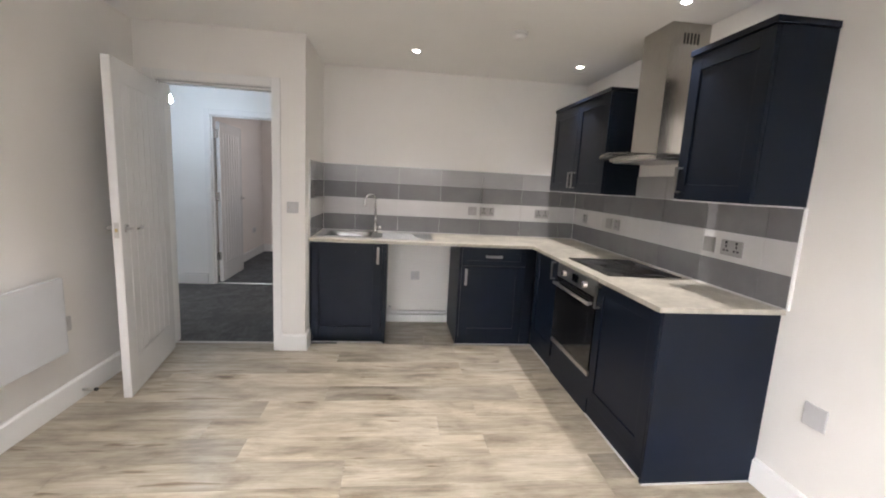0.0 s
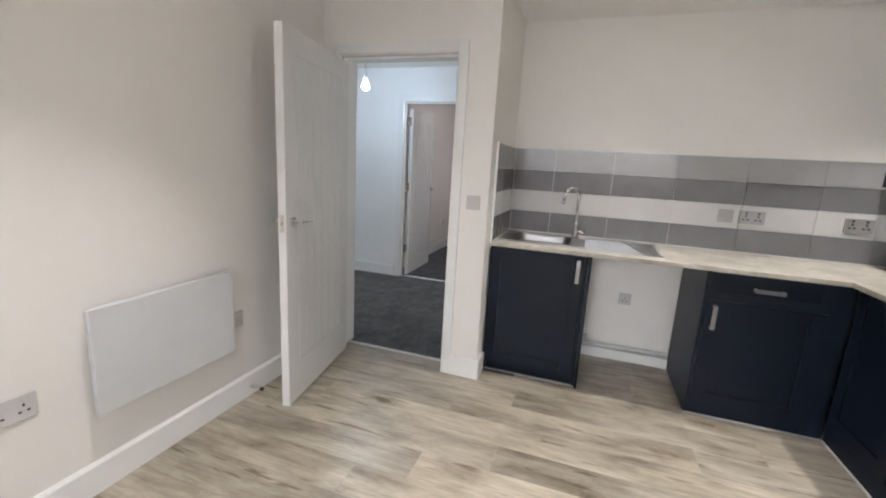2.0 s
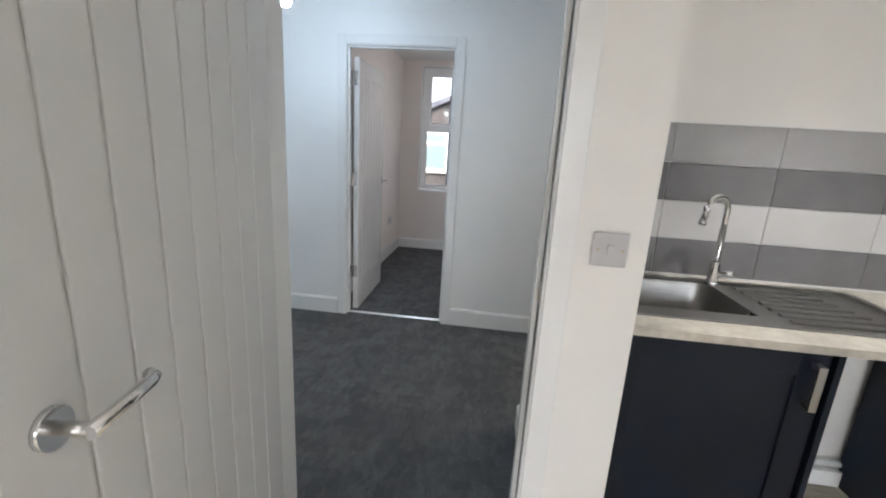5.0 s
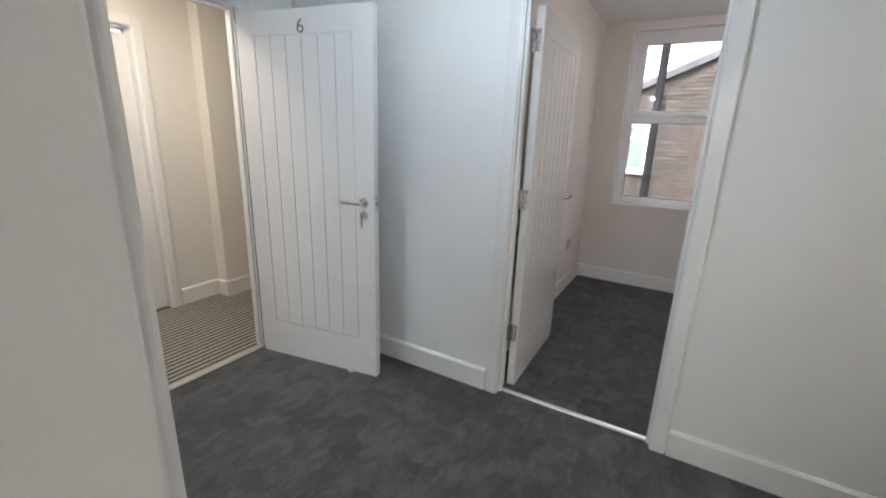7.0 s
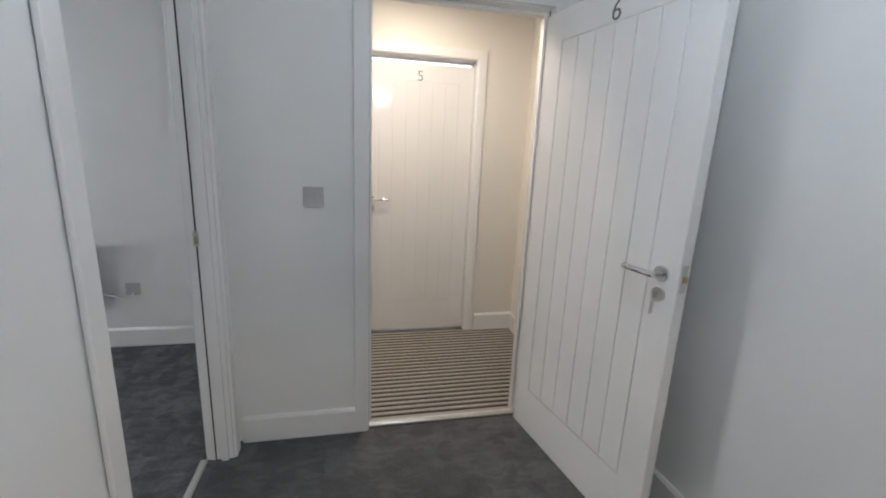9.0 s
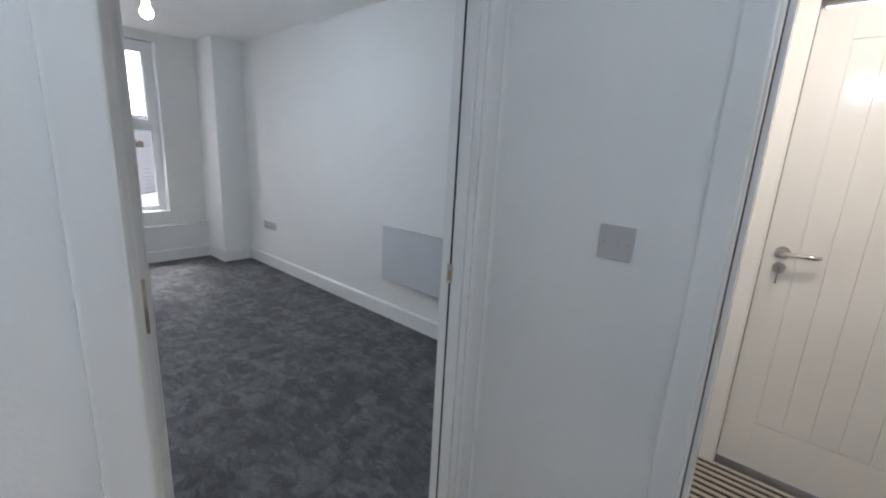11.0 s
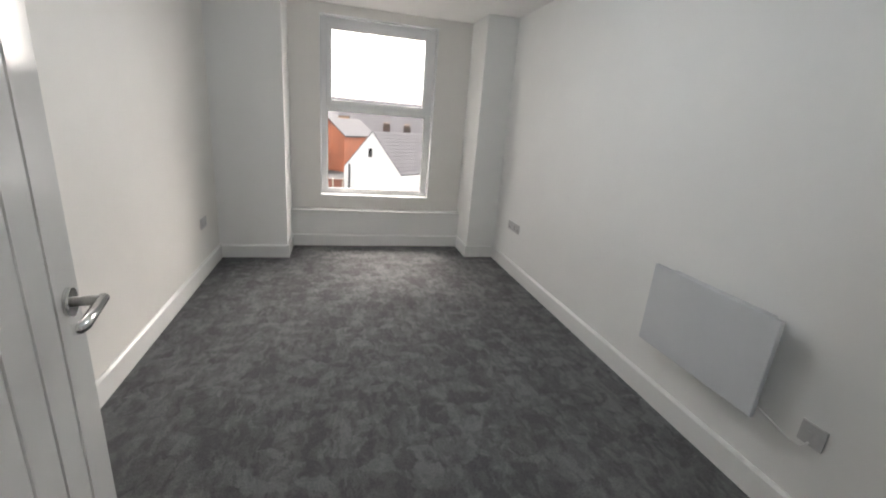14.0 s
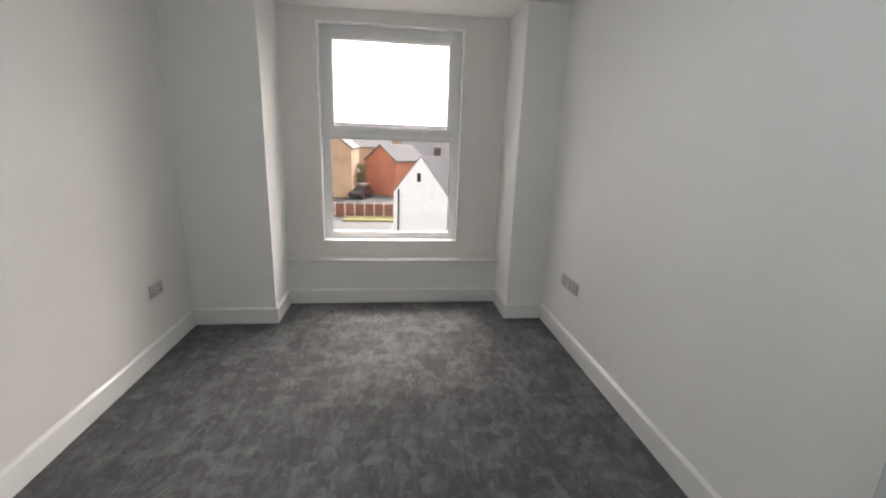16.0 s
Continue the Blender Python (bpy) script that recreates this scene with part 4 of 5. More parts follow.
bm = bmesh.new()
rows = []
for i in range(13):
    u = -1 + i / 6
    y = hy + 0.36 * u
    z = 1.653 - 0.032 * u * u
    x = 1.6 + 0.1 * u * u
    rows.append([bm.verts.new((x, y, z)), bm.verts.new((2.06, y, z)), bm.verts.new((2.06, y, z + 0.006)), bm.verts.new((x, y, z + 0.006))])
for a, b in zip(rows, rows[1:]):
    for k in range(4):
        bm.faces.new((a[k], a[(k + 1) % 4], b[(k + 1) % 4], b[k])).smooth = k in (0, 2)
bm.faces.new(rows[0])
bm.faces.new(rows[-1])
part("glass_canopy", bm, CLEAR, hood, "curved clear glass canopy")
part("filter", boxes((1.76, 2.04, hy - 0.26, hy + 0.26, 1.607, 1.6148)), STEEL, hood, "steel grease filter")

pipes = thing("boxed_pipes", "white painted pipes and boxing in appliance gap", "pipes")
part("boxing", boxes((0.186, 0.798, 3.94, 3.998, 0.0, 0.075), bevel=0.004), GLOSS, pipes)
part("pipe", rod([(0.19, 3.96, 0.095), (0.79, 3.96, 0.105)], 0.016, 12), GLOSS, pipes)
part("elbow", rod([(0.215, 3.96, 0.08), (0.215, 3.96, 0.14), (0.215, 3.975, 0.15)], 0.012, 10), GLOSS, pipes)


# ---- plates, heaters and small fittings ----
def plate(name, at, turn, w, h, label, category, kind, material=PLATE):
    """A wall plate; it looks along local -y, and its back lies in the plane y = 0."""
    ob = thing(name, label, category, at=pose(*at, 0, 0, turn), group="electrical plates")
    part("plate", boxes((-w / 2, w / 2, -0.009, -0.001, -h / 2, h / 2), bevel=0.003), material, ob)
    if kind == "socket":
        n = 2 if w > 0.1 else 1
        for k in range(n):
            cx = (k - (n - 1) / 2) * 0.07
            g = 1.4 if material is SOCKM else 1.0
            for px, pz, sw, sh in ((0, 0.014, 0.0065 * g, 0.011 * g), (-0.012, -0.009, 0.010 * g, 0.007 * g), (0.012, -0.009, 0.010 * g, 0.007 * g)):
                part("pin_hole", boxes((cx + px - sw / 2, cx + px + sw / 2, -0.0097, -0.0088, pz - 0.006 - sh / 2, pz - 0.006 + sh / 2)), BLACK, ob, "dark socket pin hole")
            part("switch_rocker", boxes((cx - 0.006, cx + 0.006, -0.0125, -0.0088, 0.022, 0.036), bevel=0.0015), BLACK if material is SOCKM else material, ob)
    elif kind == "switch":
        part("switch_rocker", boxes((-0.008, 0.008, -0.0135, -0.0088, -0.013, 0.013), bevel=0.002), material, ob)
        for px in (-0.03, 0.03):
            part("screw", rod([(px, -0.0088, 0), (px, -0.0098, 0)], 0.003, 8), BRASS, ob, "small brass screw head")
    elif kind == "spur":
        part("switch_rocker", boxes((-0.014, 0.004, -0.0125, -0.0088, -0.01, 0.01), bevel=0.002), material, ob)
        part("fuse_holder", boxes((0.012, 0.028, -0.0115, -0.0088, -0.014, 0.014), bevel=0.002), material, ob)
    return ob


SOCKM = mat("satin_grey_plate", (0.27, 0.26, 0.25), 0.35, 0.3, second=(0.31, 0.3, 0.29), scale=12)
for x, w, k in ((1.0, 0.086, "spur"), (1.15, 0.146, "socket"), (1.715, 0.146, "socket")):
    plate("wall_socket" if k == "socket" else "fused_spur", (x, 3.988, 1.145), 0, w, 0.086, "grey double socket on the tiled splashback" if k == "socket" else "grey fused spur on the tiled splashback", "socket", k, SOCKM)
for y, w, k in ((3.72, 0.086, "socket"), (3.26, 0.086, "spur"), (3.13, 0.086, "socket"), (2.09, 0.086, "spur"), (1.925, 0.146, "socket")):
    plate("wall_socket" if k == "socket" else "fused_spur", (2.058, y, 1.14), -90, w, 0.086, "grey socket on the tiled side splashback" if k == "socket" else "grey fused spur on side splashback", "socket", k, SOCKM)
plate("wall_socket", (0.46, 3.999, 0.47), 0, 0.086, 0.086, "white single socket in the appliance gap", "socket", "socket")
plate("wall_socket", (KX1 - 0.001, 1.35, 0.495), -90, 0.1, 0.1, "white blank plate low on kitchen wall", "socket", "")
plate("light_switch", (-0.548, KY - 0.001, 1.158), 0, 0.086, 0.086, "white light switch beside the kitchen door", "light switch", "switch")
plate("light_switch", (-3.469, 3.85, 1.183), 90, 0.086, 0.086, "white light switch beside the entrance door", "light switch", "switch")
plate("light_switch", (-0.621, 3.74, 1.22), -90, 0.086, 0.086, "white light switch near kitchen door in hall", "light switch", "switch")
plate("light_switch", (-0.271, 5.15, 1.17), -90, 0.086, 0.086, "white light switch beside the bathroom door", "light switch", "switch")
plate("wall_socket", (KX0 + 0.001, 1.44, 0.49), 90, 0.146, 0.086, "white double socket below heater height", "socket", "socket")
plate("fused_spur", (KX0 + 0.001, 2.40, 0.485), 90, 0.086, 0.086, "white fused spur beside the panel heater", "socket", "spur")
plate("wall_socket", (-1.835, -0.265, 0.455), -90, 0.146, 0.086, "white double socket near the window wall", "socket", "socket")
for y in (-0.33, -0.19):
    plate("wall_socket", (-4.611, y, 0.475), 90, 0.1 if y < -0.3 else 0.146, 0.086, "white double socket near the window", "socket", "socket")
plate("fused_spur", (-4.611, 2.575, 0.415), 90, 0.086, 0.086, "white fused spur with heater flex", "socket", "spur")
plate("wall_socket", (-2.119, 7.2, 0.45), 90, 0.146, 0.086, "white double socket in second bedroom", "socket", "socket")


def panel_heater(at, turn, width, height, deep, label):
    ob = thing("panel_heater", label, "heater", at=pose(*at, 0, 0, turn), group="panel heaters")
    part("front_panel", boxes((-width / 2, width / 2, -deep, -deep + 0.024, 0, height), bevel=0.006), HEATER, ob)
    part("back_box", boxes((-width / 2 + 0.07, width / 2 - 0.07, -deep + 0.0245, -0.025 if deep > 0.1 else -0.012, 0.02, height - 0.012), bevel=0.004), HEATER, ob)
    for s in (-1, 1):
        part("bracket", boxes((s * width * 0.3 - 0.02, s * width * 0.3 + 0.02, -0.0255 if deep > 0.1 else -0.0125, -0.001, 0.05, height - 0.05)), STEEL, ob, "steel wall bracket")
    for k in range(14):
        x = -width / 2 + 0.06 + k * (width - 0.12) / 13
        part("top_slot", boxes((x - 0.014, x + 0.014, -deep + 0.026, -deep + 0.034, height - 0.0118, height - 0.011)), BLACK, ob, "dark convection slot")
    return ob


panel_heater((KX0, 1.99, 0.355), 90, 0.66, 0.43, 0.075, "white enamel panel heater on kitchen wall")
panel_heater((-4.612, 2.085, 0.376), 90, 0.66, 0.42, 0.102, "white enamel panel heater on bedroom wall")
thing("heater_flex", "white flex from heater to spur", "cable", bm=rod([(-4.575, 2.38, 0.40), (-4.585, 2.45, 0.375), (-4.59, 2.52, 0.35), (-4.597, 2.56, 0.355), (-4.6, 2.575, 0.385)], 0.0045, 8), material=PLASTIC)

stop_ = thing("door_stop", "steel door stop on the skirting board", "door stop")
part("post", rod([(KX0 + 0.018, 2.475, 0.05), (KX0 + 0.085, 2.475, 0.05)], 0.008, 12), STEEL, stop_)
part("rubber_tip", rod([(KX0 + 0.085, 2.475, 0.05), (KX0 + 0.1, 2.475, 0.05)], 0.011, 12), BLACK, stop_, "black rubber tip")
thing("door_wedge", "small white door stop by the entrance door", "door stop", bm=boxes((-2.82, -2.785, 4.965, 4.985, 0.004, 0.03), bevel=0.004), material=PLASTIC)


# ---- lamps ----
def pendant(x, y, bulb_z, label, bulb):
    ob = thing("pendant_lamp", label, "ceiling lamp", group="pendant lamps")
    part("ceiling_rose", rod([(x, y, H - 0.0005), (x, y, H - 0.02), (x, y, H - 0.035)], [0.045, 0.042, 0.02], 20), PLASTIC, ob)
    part("flex", rod([(x, y, H - 0.03), (x, y, bulb_z + 0.1)], 0.004, 8), PLASTIC, ob)
    part("lamp_holder", rod([(x, y, bulb_z + 0.11), (x, y, bulb_z + 0.085), (x, y, bulb_z + 0.045)], [0.012, 0.02, 0.02], 16), PLASTIC, ob)
    prof = [(0.045, 0.014), (0.03, 0.018), (0.012, 0.028), (-0.008, 0.031), (-0.024, 0.024), (-0.032, 0.01)]
    part("bulb", rod([(x, y, bulb_z + dz) for dz, r in prof], [r for dz, r in prof], 16), bulb, ob, "lit white globe bulb")


pendant(-1.98, 4.38, 2.06, "lit bare bulb pendant in the hall", BULBH)
pendant(-3.18, 1.35, 2.02, "lit bare bulb pendant in the bedroom", BULB)
pendant(-0.75, 6.4, 2.05, "lit bare bulb pendant in second bedroom", BULBW)


def downlight(x, y):
    ob = thing("downlight", "lit recessed white ceiling spotlight", "ceiling light", group="kitchen downlights")
    bm = bmesh.new()
    tube(bm, [(x, y, H - 0.0003), (x, y, H - 0.006)], [0.044, 0.04], 24)
    part("bezel", bm, PLASTIC, ob)
    part("lens", rod([(x, y, H - 0.0062), (x, y, H - 0.008)], 0.021, 20), SPOTG, ob, "glowing lens")
    lamp("downlight_beam", "SPOT", SPOTW, (1.0, 0.93, 0.84), (x, y, H - 0.03), 0.03, cone=82)


# Only the first three come into view; the other five are added unseen.
for x, y in ((0.36, 3.36), (1.72, 3.40), (1.72, 2.1), (0.36, 1.6), (-0.9, 1.6), (1.72, 0.6), (0.36, 0.2), (-0.9, 0.2)):
    downlight(x, y)
det = thing("smoke_alarm", "white round smoke alarm on the ceiling", "smoke alarm")
part("base", rod([(1.02, 2.78, H - 0.0005), (1.02, 2.78, H - 0.012)], 0.055, 24), PLASTIC, det)
part("cover", rod([(1.02, 2.78, H - 0.012), (1.02, 2.78, H - 0.03), (1.02, 2.78, H - 0.042)], [0.05, 0.047, 0.03], 24), PLASTIC, det)
det = thing("smoke_alarm", "white round smoke alarm in the hall", "smoke alarm")
part("base", rod([(-2.9, 4.1, H - 0.0005), (-2.9, 4.1, H - 0.03)], [0.055, 0.045], 24), PLASTIC, det)


# Assumed fittings, out of view, added to warm the corridor and bathroom.
def unseen_ceiling_light(x, y, power, label):
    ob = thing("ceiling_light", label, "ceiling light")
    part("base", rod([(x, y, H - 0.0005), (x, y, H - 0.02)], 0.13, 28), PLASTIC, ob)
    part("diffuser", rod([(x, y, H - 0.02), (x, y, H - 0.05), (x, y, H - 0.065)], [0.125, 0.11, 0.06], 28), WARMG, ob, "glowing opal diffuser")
    lamp("unseen_light_glow", "AREA", power, (1.0, 0.86, 0.69), (x, y, H - 0.075), 0.22)


unseen_ceiling_light(-3.95, 4.4, CORRW, "assumed warm round corridor ceiling light, out of view")
unseen_ceiling_light(0.6, 4.7, BATHW, "assumed warm round bathroom ceiling light, out of view")

bath = thing("bath_panel", "beige bath side with tiled edge", "bath")
part("panel", boxes((0.45, 0.48, 4.1, 5.28, 0.005, 0.5), bevel=0.004), CREAM, bath)
part("rim", boxes((0.43, 1.1, 4.1, 5.28, 0.501, 0.54), bevel=0.01), GLOSS, bath)


# ---- outside ----
G = -6.0
structure("ground", boxes((-900, 900, -900, 900, G - 0.5, G)), SOIL, "wet grey asphalt ground reaching the horizon", "ground")


def house(name, x0, x1, y0, y1, eave, peak, ridge, wall_mat, label, windows=(), chimney=None, over=0.25, at=None, front=0.15, thick=0.18):
    """A gabled house; ridge: 'x' or 'y', the way the ridge runs."""
    ob = thing(name, label, "house", at=at)
    if ridge == "y":
        xm = (x0 + x1) / 2
        part("wall", prism([(x0, G), (x1, G), (x1, eave), (xm, peak), (x0, eave)], "y", y0, y1), wall_mat, ob)
        for a, b in ((x0, xm), (x1, xm)):
            s = (peak - eave) / (b - a)
            e = a - math.copysign(over, b - a)
            ze = eave - abs(s) * over
            part("roof", prism([(e, ze + 0.02), (b, peak + 0.02), (b, peak + 0.02 + thick), (e, ze + 0.02 + thick)], "y", y0 - 0.15, y1 + front), SLATE, ob)
            zt = ze + 0.02 + thick
            n = 12
            for k in range(n):
                u0, u1 = k / n, (k + 1) / n
                part("slate_course", prism([(e + (b - e) * u0, zt + (peak - ze) * u0), (e + (b - e) * u1, zt + (peak - ze) * u1), (e + (b - e) * u1, zt + 0.005 + (peak - ze) * u1), (e + (b - e) * u0, zt + 0.025 + (peak - ze) * u0)], "y", y0 - 0.17, y1 + front + 0.01), SLATE, ob)
    else:
        ym = (y0 + y1) / 2
        part("wall", prism([(y0, G), (y1, G), (y1, eave), (ym, peak), (y0, eave)], "x", x0, x1), wall_mat, ob)
        for a, b in ((y0, ym), (y1, ym)):
            s = (peak - eave) / (b - a)
            e = a - math.copysign(over, b - a)
            ze = eave - abs(s) * over
            part("roof", prism([(e, ze + 0.02), (b, peak + 0.02), (b, peak + 0.2), (e, ze + 0.2)], "x", x0 - 0.15, x1 + 0.15), SLATE, ob)
    for wx, wz, ww, wh, face in windows:
        w = part("window", boxes((wx - ww / 2, wx + ww / 2, face, face + 0.06, wz, wz + wh)), UPVC, ob, "white framed window")
        part("pane", boxes((wx - ww / 2 + 0.06, wx + ww / 2 - 0.06, face + 0.05, face + 0.075, wz + 0.06, wz + wh - 0.06)), BLACKG, w)
    if chimney:
        cx, cy, cz = chimney
        part("chimney", boxes((cx - 0.45, cx + 0.45, cy - 0.4, cy + 0.4, cz - 2.0, cz)), BRICKR, ob)
        for dx in (-0.2, 0.2):
            part("chimney_pot", rod([(cx + dx, cy, cz), (cx + dx, cy, cz + 0.35)], 0.12, 10), BRICKT, ob)
    return ob


house("white_cottage", -2.9, 2.9, -22, 0, -2.45, 0.35, "y", RENDER, "white rendered cottage with grey slate roof", windows=((0.1, -1.5, 0.5, 0.75, 0.0),), at=pose(-5.4, -28.6, 0, 0, 0, -48), over=0.03, front=0.01, thick=0.05)
house("orange_brick_house", -2.7, 2.7, -7, 0, -1.25, 0.75, "y", BRICKO, "orange brick gabled house with slate roof", at=pose(-1.7, -57, 0, 0, 0, -38))
house("tan_brick_house", 1.9, 9.5, -66, -53.4, 0.3, 3.2, "y", BRICKT, "tan brick house with slate roof", windows=((5.0, -2.5, 1.2, 1.4, -53.39),))
house("brick_terrace", -3.0, 6.0, -92, -82, 0.0, 1.9, "x", BRICKT, "far brick terrace with slate roof", windows=((0.5, -2.2, 1.0, 1.4, -81.99),))
house("slate_roofed_terrace", -44, -5.2, -84, -74, -1.6, 1.7, "x", BRICKT, "long terrace with grey slate roof and chimneys")
house("far_terrace", -90, 70, -135, -120, 1.2, 6.0, "x", BRICKT, "distant slate roofed terrace")
house("middle_terrace", -60, -6.5, -108, -98, -0.6, 3.4, "x", BRICKT, "slate roofed terrace with brick chimney")
part("downpipe", rod([(2.3, 0.07, -2.2), (2.3, 0.07, G)], 0.06, 8), DPIPE, [o for o in scene.collection.objects if o.name == "white_cottage"][0], "grey downpipe")

terrace = house("near_terrace", -45, -9.2, -72, -64, -2.6, -0.72, "x", BRICKT, "low terrace with grey slate roof and chimneys")
for cx, cz in ((-10.7, 0.5), (-14.1, 0.42), (-19.5, 0.45), (-26.0, 0.45)):
    stack = part("chimney", boxes((cx - 0.55, cx + 0.55, -68.4, -67.6, -1.4, cz)), BRICKR, terrace, "weathered brick chimney stack")
    for dx in (-0.25, 0.25):
        part("chimney_pot", rod([(cx + dx, -68, cz), (cx + dx, -68, cz + 0.28)], 0.12, 10), BRICKT, stack)

fence = thing("garden_fence", "red brown timber fence with concrete posts", "fence")
for k in range(9):
    x = 3.2 - k * 0.95
    part("post", boxes((x - 0.06, x + 0.06, -39.36, -39.24, G, -4.65)), CONC, fence)
    for j in range(5):
        part("board", boxes((x - 0.9 + j * 0.168, x - 0.9 + j * 0.168 + 0.16, -39.32, -39.29, G, -4.72 - 0.02 * (j % 2))), FENCE, fence)
verge = thing("grass_verge", "strip of dry grass beside the fence", "grass", kind="stuff", bm=boxes((-3.6, 1.2, -39.1, -36.6, G, G + 0.14)), material=GRASS)


def bush(x, y, r, h, label):
    ob = thing("bush", label, "bush")
    part("stem", rod([(x, y, G), (x + 0.1, y, G + h * 0.4), (x, y + 0.1, G + h * 0.7)], [0.1, 0.07, 0.03], 8), FENCE, ob)
    bm = bmesh.new()
    rnd = random.Random(4)
    for _ in range(700):
        v = Vector((rnd.gauss(0, 1), rnd.gauss(0, 1), rnd.gauss(0, 1))).normalized() * (rnd.random() ** 0.35)
        c = Vector((x + v.x * r, y + v.y * r, G + h * 0.55 + v.z * h * 0.45))
        a, b = Vector((rnd.uniform(-1, 1), rnd.uniform(-1, 1), rnd.uniform(-1, 1))).normalized() * 0.16, Vector((rnd.uniform(-1, 1), rnd.uniform(-1, 1), rnd.uniform(-1, 1))).normalized() * 0.13
        bm.faces.new([bm.verts.new(c + a), bm.verts.new(c + b), bm.verts.new(c - a), bm.verts.new(c - b)])
    part("crown", bm, LEAF, ob)


bush(1.1, -60.5, 1.7, 4.2, "yellow green bush beside the brick house")


def car(x, y, turn, paint, label):
    ob = thing("parked_car", label, "car", at=pose(x, y, G, 0, 0, turn))
    part("body", prism([(-2.1, 0.3), (2.1, 0.3), (2.15, 0.7), (1.9, 0.9), (1.0, 0.98), (-1.9, 1.0), (-2.15, 0.75)], "y", -0.85, 0.85), paint, ob)
    part("cabin", prism([(-1.75, 0.98), (1.0, 0.98), (0.35, 1.45), (-1.3, 1.48)], "y", -0.72, 0.72), BLACKG, ob, "dark glazed cabin")
    part("roof", boxes((-1.25, 0.32, -0.7, 0.7, 1.47, 1.52), bevel=0.02), paint, ob)
    for wx in (-1.3, 1.3):
        for s in (-1, 1):
            w = part("wheel", rod([(wx, s * 0.7, 0.32), (wx, s * 0.88, 0.32)], 0.32, 18), BLACK, ob)
            part("rim", rod([(wx, s * 0.881, 0.32), (wx, s * 0.89, 0.32)], 0.2, 14), STEEL, w)


car(0.75, -53.8, 70, CARP, "dark parked car by the fence")
car(0.7, -57.2, 80, CARW, "white parked car behind the dark one")

# the neighbour seen from the second bedroom
nb = thing("neighbour_brick_gable", "weathered brick gable wall of neighbouring building", "house")
NY = 14.0
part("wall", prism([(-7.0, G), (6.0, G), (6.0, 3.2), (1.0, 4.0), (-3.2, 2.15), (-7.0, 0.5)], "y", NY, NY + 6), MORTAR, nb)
part("coping", prism([(-7.2, 0.42), (-3.2, 2.16), (1.0, 4.01), (1.0, 4.16), (-3.2, 2.31), (-7.2, 0.57)], "y", NY - 0.12, NY + 6.1), SLATE, nb)
nw = part("window", boxes((-2.95, -2.2, NY - 0.05, NY - 0.005, 0.72, 1.75)), UPVC, nb, "white framed window with frosted panes")
FROST = mat("frosted_pale_green_glass", (0.13, 0.165, 0.15), 0.25, second=(0.16, 0.195, 0.18), scale=6)
part("pane", boxes((-2.88, -2.27, NY - 0.06, NY - 0.04, 0.78, 1.42)), FROST, nw)
part("pane", boxes((-2.88, -2.27, NY - 0.06, NY - 0.04, 1.5, 1.7)), FROST, nw)
part("sill", boxes((-3.0, -2.15, NY - 0.15, NY - 0.0, 0.66, 0.72)), CONC, nb)
dp = thing("drainpipe", "black drainpipe standing between the buildings", "drainpipe", bm=rod([(-2.02, 12.8, G), (-2.02, 12.8, 5.0)], 0.075, 12), material=DPIPE)
low = thing("lower_extension", "low flat grey extension roof", "roof", bm=boxes((-1.7, 4.0, 12.6, 13.9, G, 0.05)), material=SLATE)
# bricks of the gable, those within the window's sight
n = 0
for row in range(30):
    z = -0.1 + row * 0.085
    for k in range(10):
        x = -2.1 + k * 0.3 + (0.15 if row % 2 else 0)
        top = 4.0 + (x - 1.0) * 0.4405
        if z + 0.1 > top - 0.05 or n >= 300 or (x < -2.1 + 0.1 and 0.6 < z < 1.8):
            continue
        if n == 0:
            first = part("brick", boxes((0, 0.285, -0.03, 0.004, 0, 0.073)), BRICKR, nb)
            first.location = (x, NY, z)
        else:
            o = first.copy()
            scene.collection.objects.link(o)
            o.location = (x, NY, z)
        n += 1
bm = bmesh.new()
for row in range(66):
    z = -0.1 + row * 0.085
    for k in range(20):
        x = -4.95 + k * 0.3 + (0.15 if row % 2 else 0)
        if -2.15 < x < 0.8 and row < 30 or z + 0.1 > min(4.0, 4.0 + (x - 1.0) * 0.4405) - 0.05 or (-3.2 < x < -2.1 and 0.6 < z < 1.8) or x > 0.9:
            continue
        box(bm, x, x + 0.285, NY - 0.03, NY + 0.004, z, z + 0.073)
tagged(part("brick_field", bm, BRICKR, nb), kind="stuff")


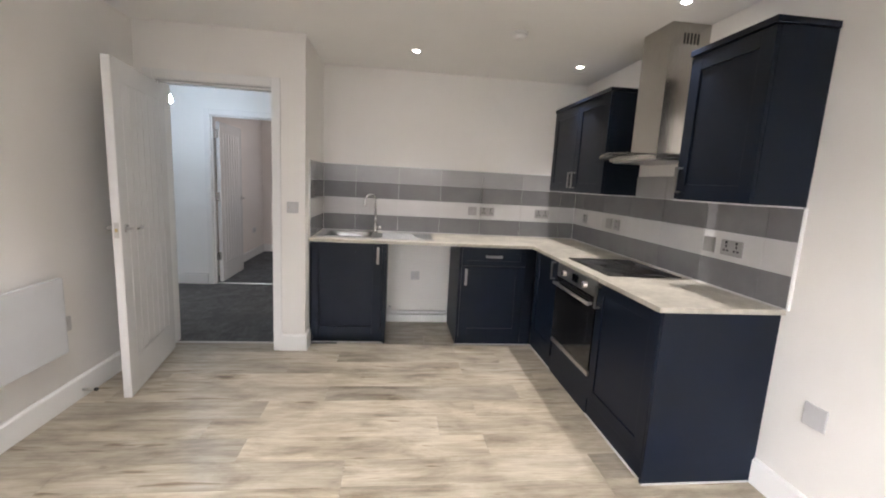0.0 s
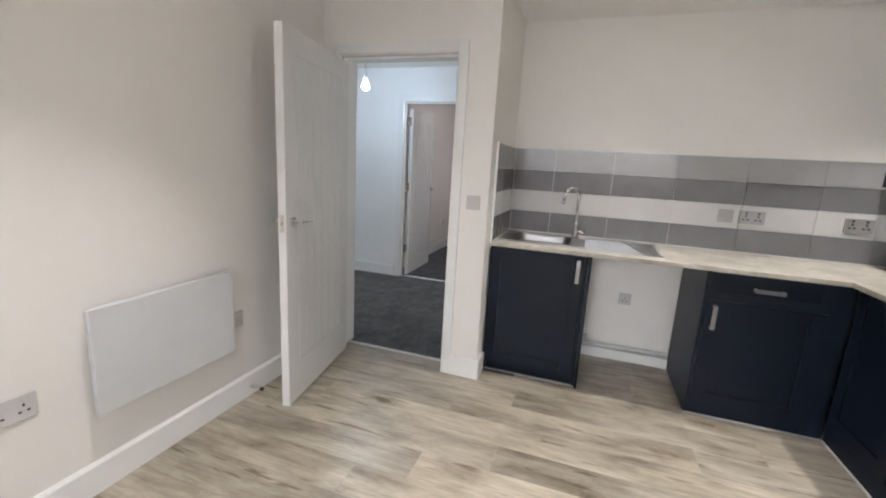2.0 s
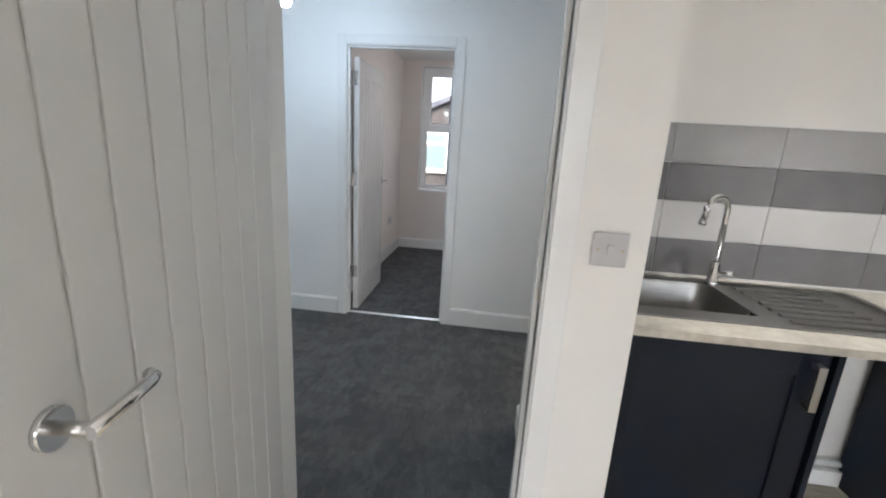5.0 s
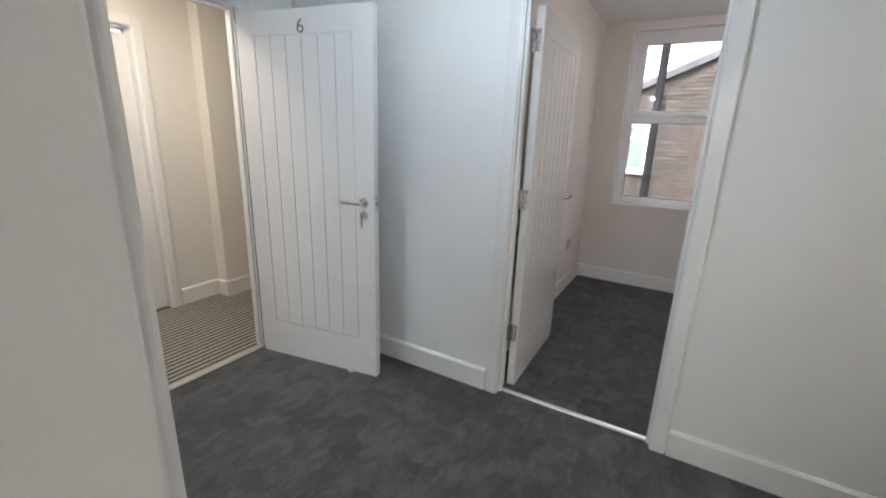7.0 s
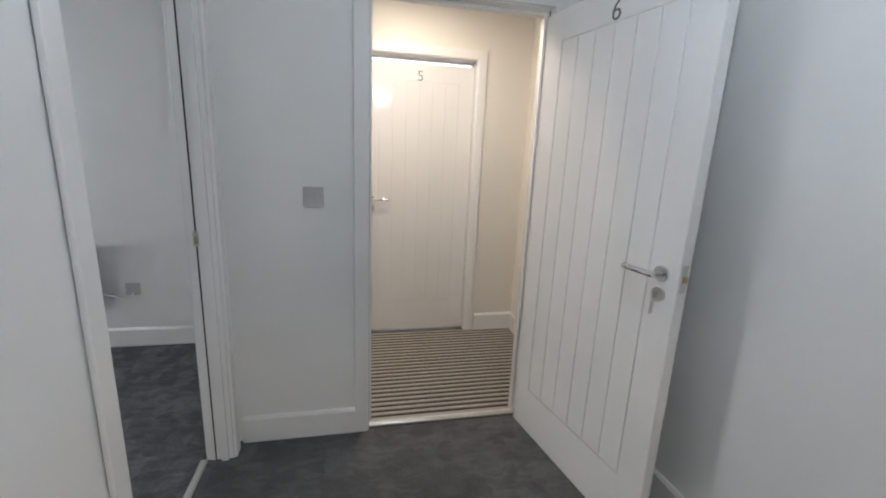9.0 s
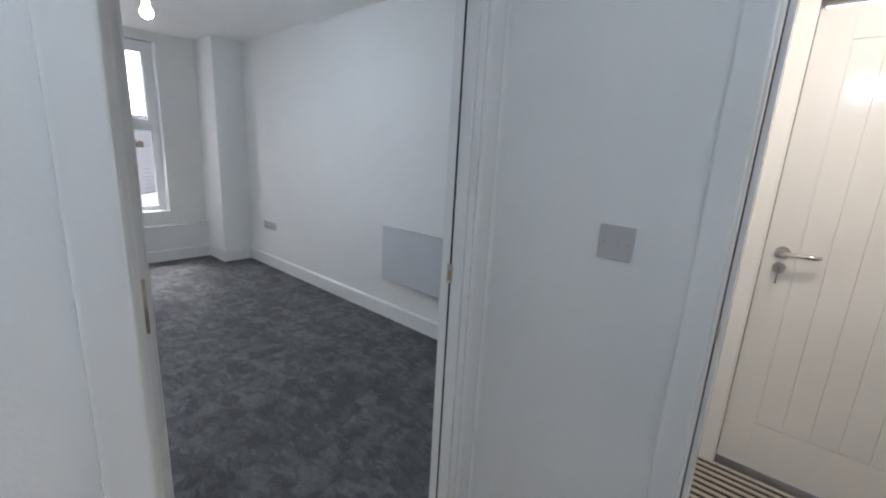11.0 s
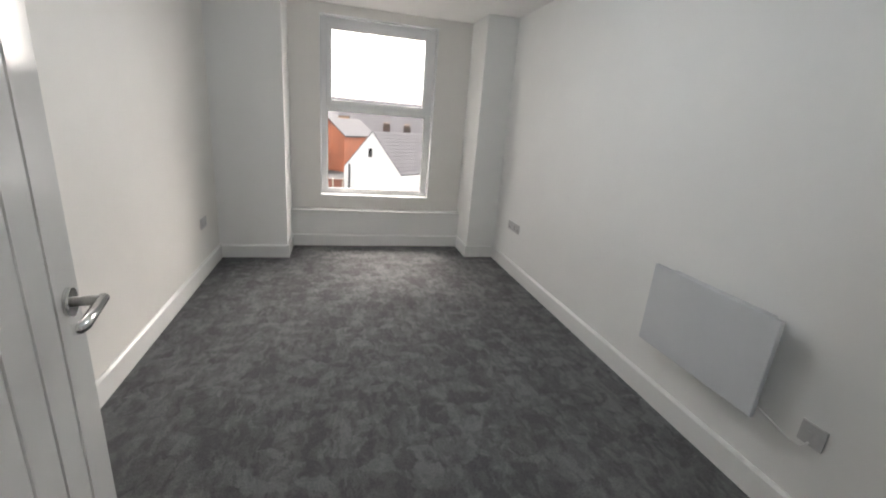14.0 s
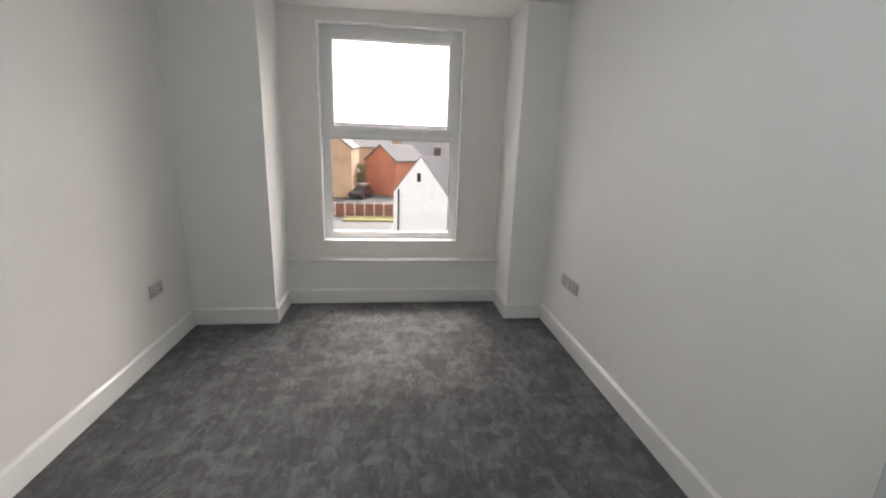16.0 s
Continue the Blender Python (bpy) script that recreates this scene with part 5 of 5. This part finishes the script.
# ---- tiles and boards ----
def tile_field(owner, along, start, end, plane, way, joints, z_top, skip=None):
    """Four bands of tiles: dark, pale, dark, light, each piece 7 mm proud of a grout bed."""
    def put(u0, u1, d0, d1, z0, z1, bevel=0.0):
        r = (u0, u1, plane + way * d0, plane + way * d1, z0, z1) if along == "x" else (plane + way * d0, plane + way * d1, u0, u1, z0, z1)
        return boxes(r, bevel=bevel)
    part("grout_bed", put(start, end, 0.0005, 0.0045, WZ1, z_top), GROUT, owner, "white grout")
    cuts = [start] + [j for j in joints if start + 0.02 < j < end - 0.02] + [end]
    for row, m in enumerate((TILED, TILEL, TILED, TILEM)):
        z0, z1 = WZ1 + 0.006 + row * 0.156, WZ1 + 0.004 + (row + 1) * 0.156
        z1 = min(z1, z_top)
        if z1 - z0 < 0.02:
            continue
        for a, b in zip(cuts, cuts[1:]):
            part("tile", put(a + 0.0015, b - 0.0015, 0.003, 0.0095, z0, z1 - 0.001, 0.0012), m, owner)


tile_field(wall_back, "x", -0.445, 2.06, KB, -1, [-0.145 + 0.41 * k for k in range(6)], 1.531)
tile_field(wall_right, "y", 1.565, 3.99, KX1, -1, [3.79 - 0.41 * (6 - k) for k in range(7)], 1.531)
tile_field(wall_return, "y", 3.36, 3.99, -0.455, 1, [3.57], 1.531)
part("tile_trim", boxes((-0.4545, -0.444, 3.348, 3.36, WZ1, 1.536)), GLOSS, wall_return, "white plastic tile trim")
part("tile_trim", boxes((-0.445, 2.06, 3.988, 3.9995, 1.531, 1.538)), GLOSS, wall_back, "white plastic tile trim")
part("tile_trim", boxes((2.058, 2.0695, 1.555, 1.565, WZ1, 1.378)), GLOSS, wall_right, "white plastic tile trim")

floor = structure("floor", boxes((KX0 - 0.01, KX1 + 0.01, -1.24, KB + 0.01, -0.0115, -0.006)), GAP, "weathered grey oak laminate plank floor", "floor")
rnd = random.Random(7)
y, row = -1.24, 0
pw, pl = 0.192, 1.285
while y < KB:
    x = KX0 - 0.01 - rnd.choice((0.15, 0.4, 0.65, 0.9, 1.1))
    while x < KX1:
        a, b = max(x, KX0 - 0.01), min(x + pl, KX1 + 0.01)
        c, d = y, min(y + pw, KB)
        if b - a > 0.03 and d - c > 0.01:
            o = part("plank", boxes((-(b - a) / 2 + 0.0006, (b - a) / 2 - 0.0006, -(d - c) / 2 + 0.0006, (d - c) / 2 - 0.0006, -0.006, 0.0)), PLANK, floor)
            o.location = ((a + b) / 2, (c + d) / 2, 0)
        x += pl
    y += pw
    row += 1
for x0, x1 in ((-1.5, -0.7),):
    part("plank", boxes((x0, x1, KY, 3.35, -0.0115, -0.0005)), PLANK, floor)
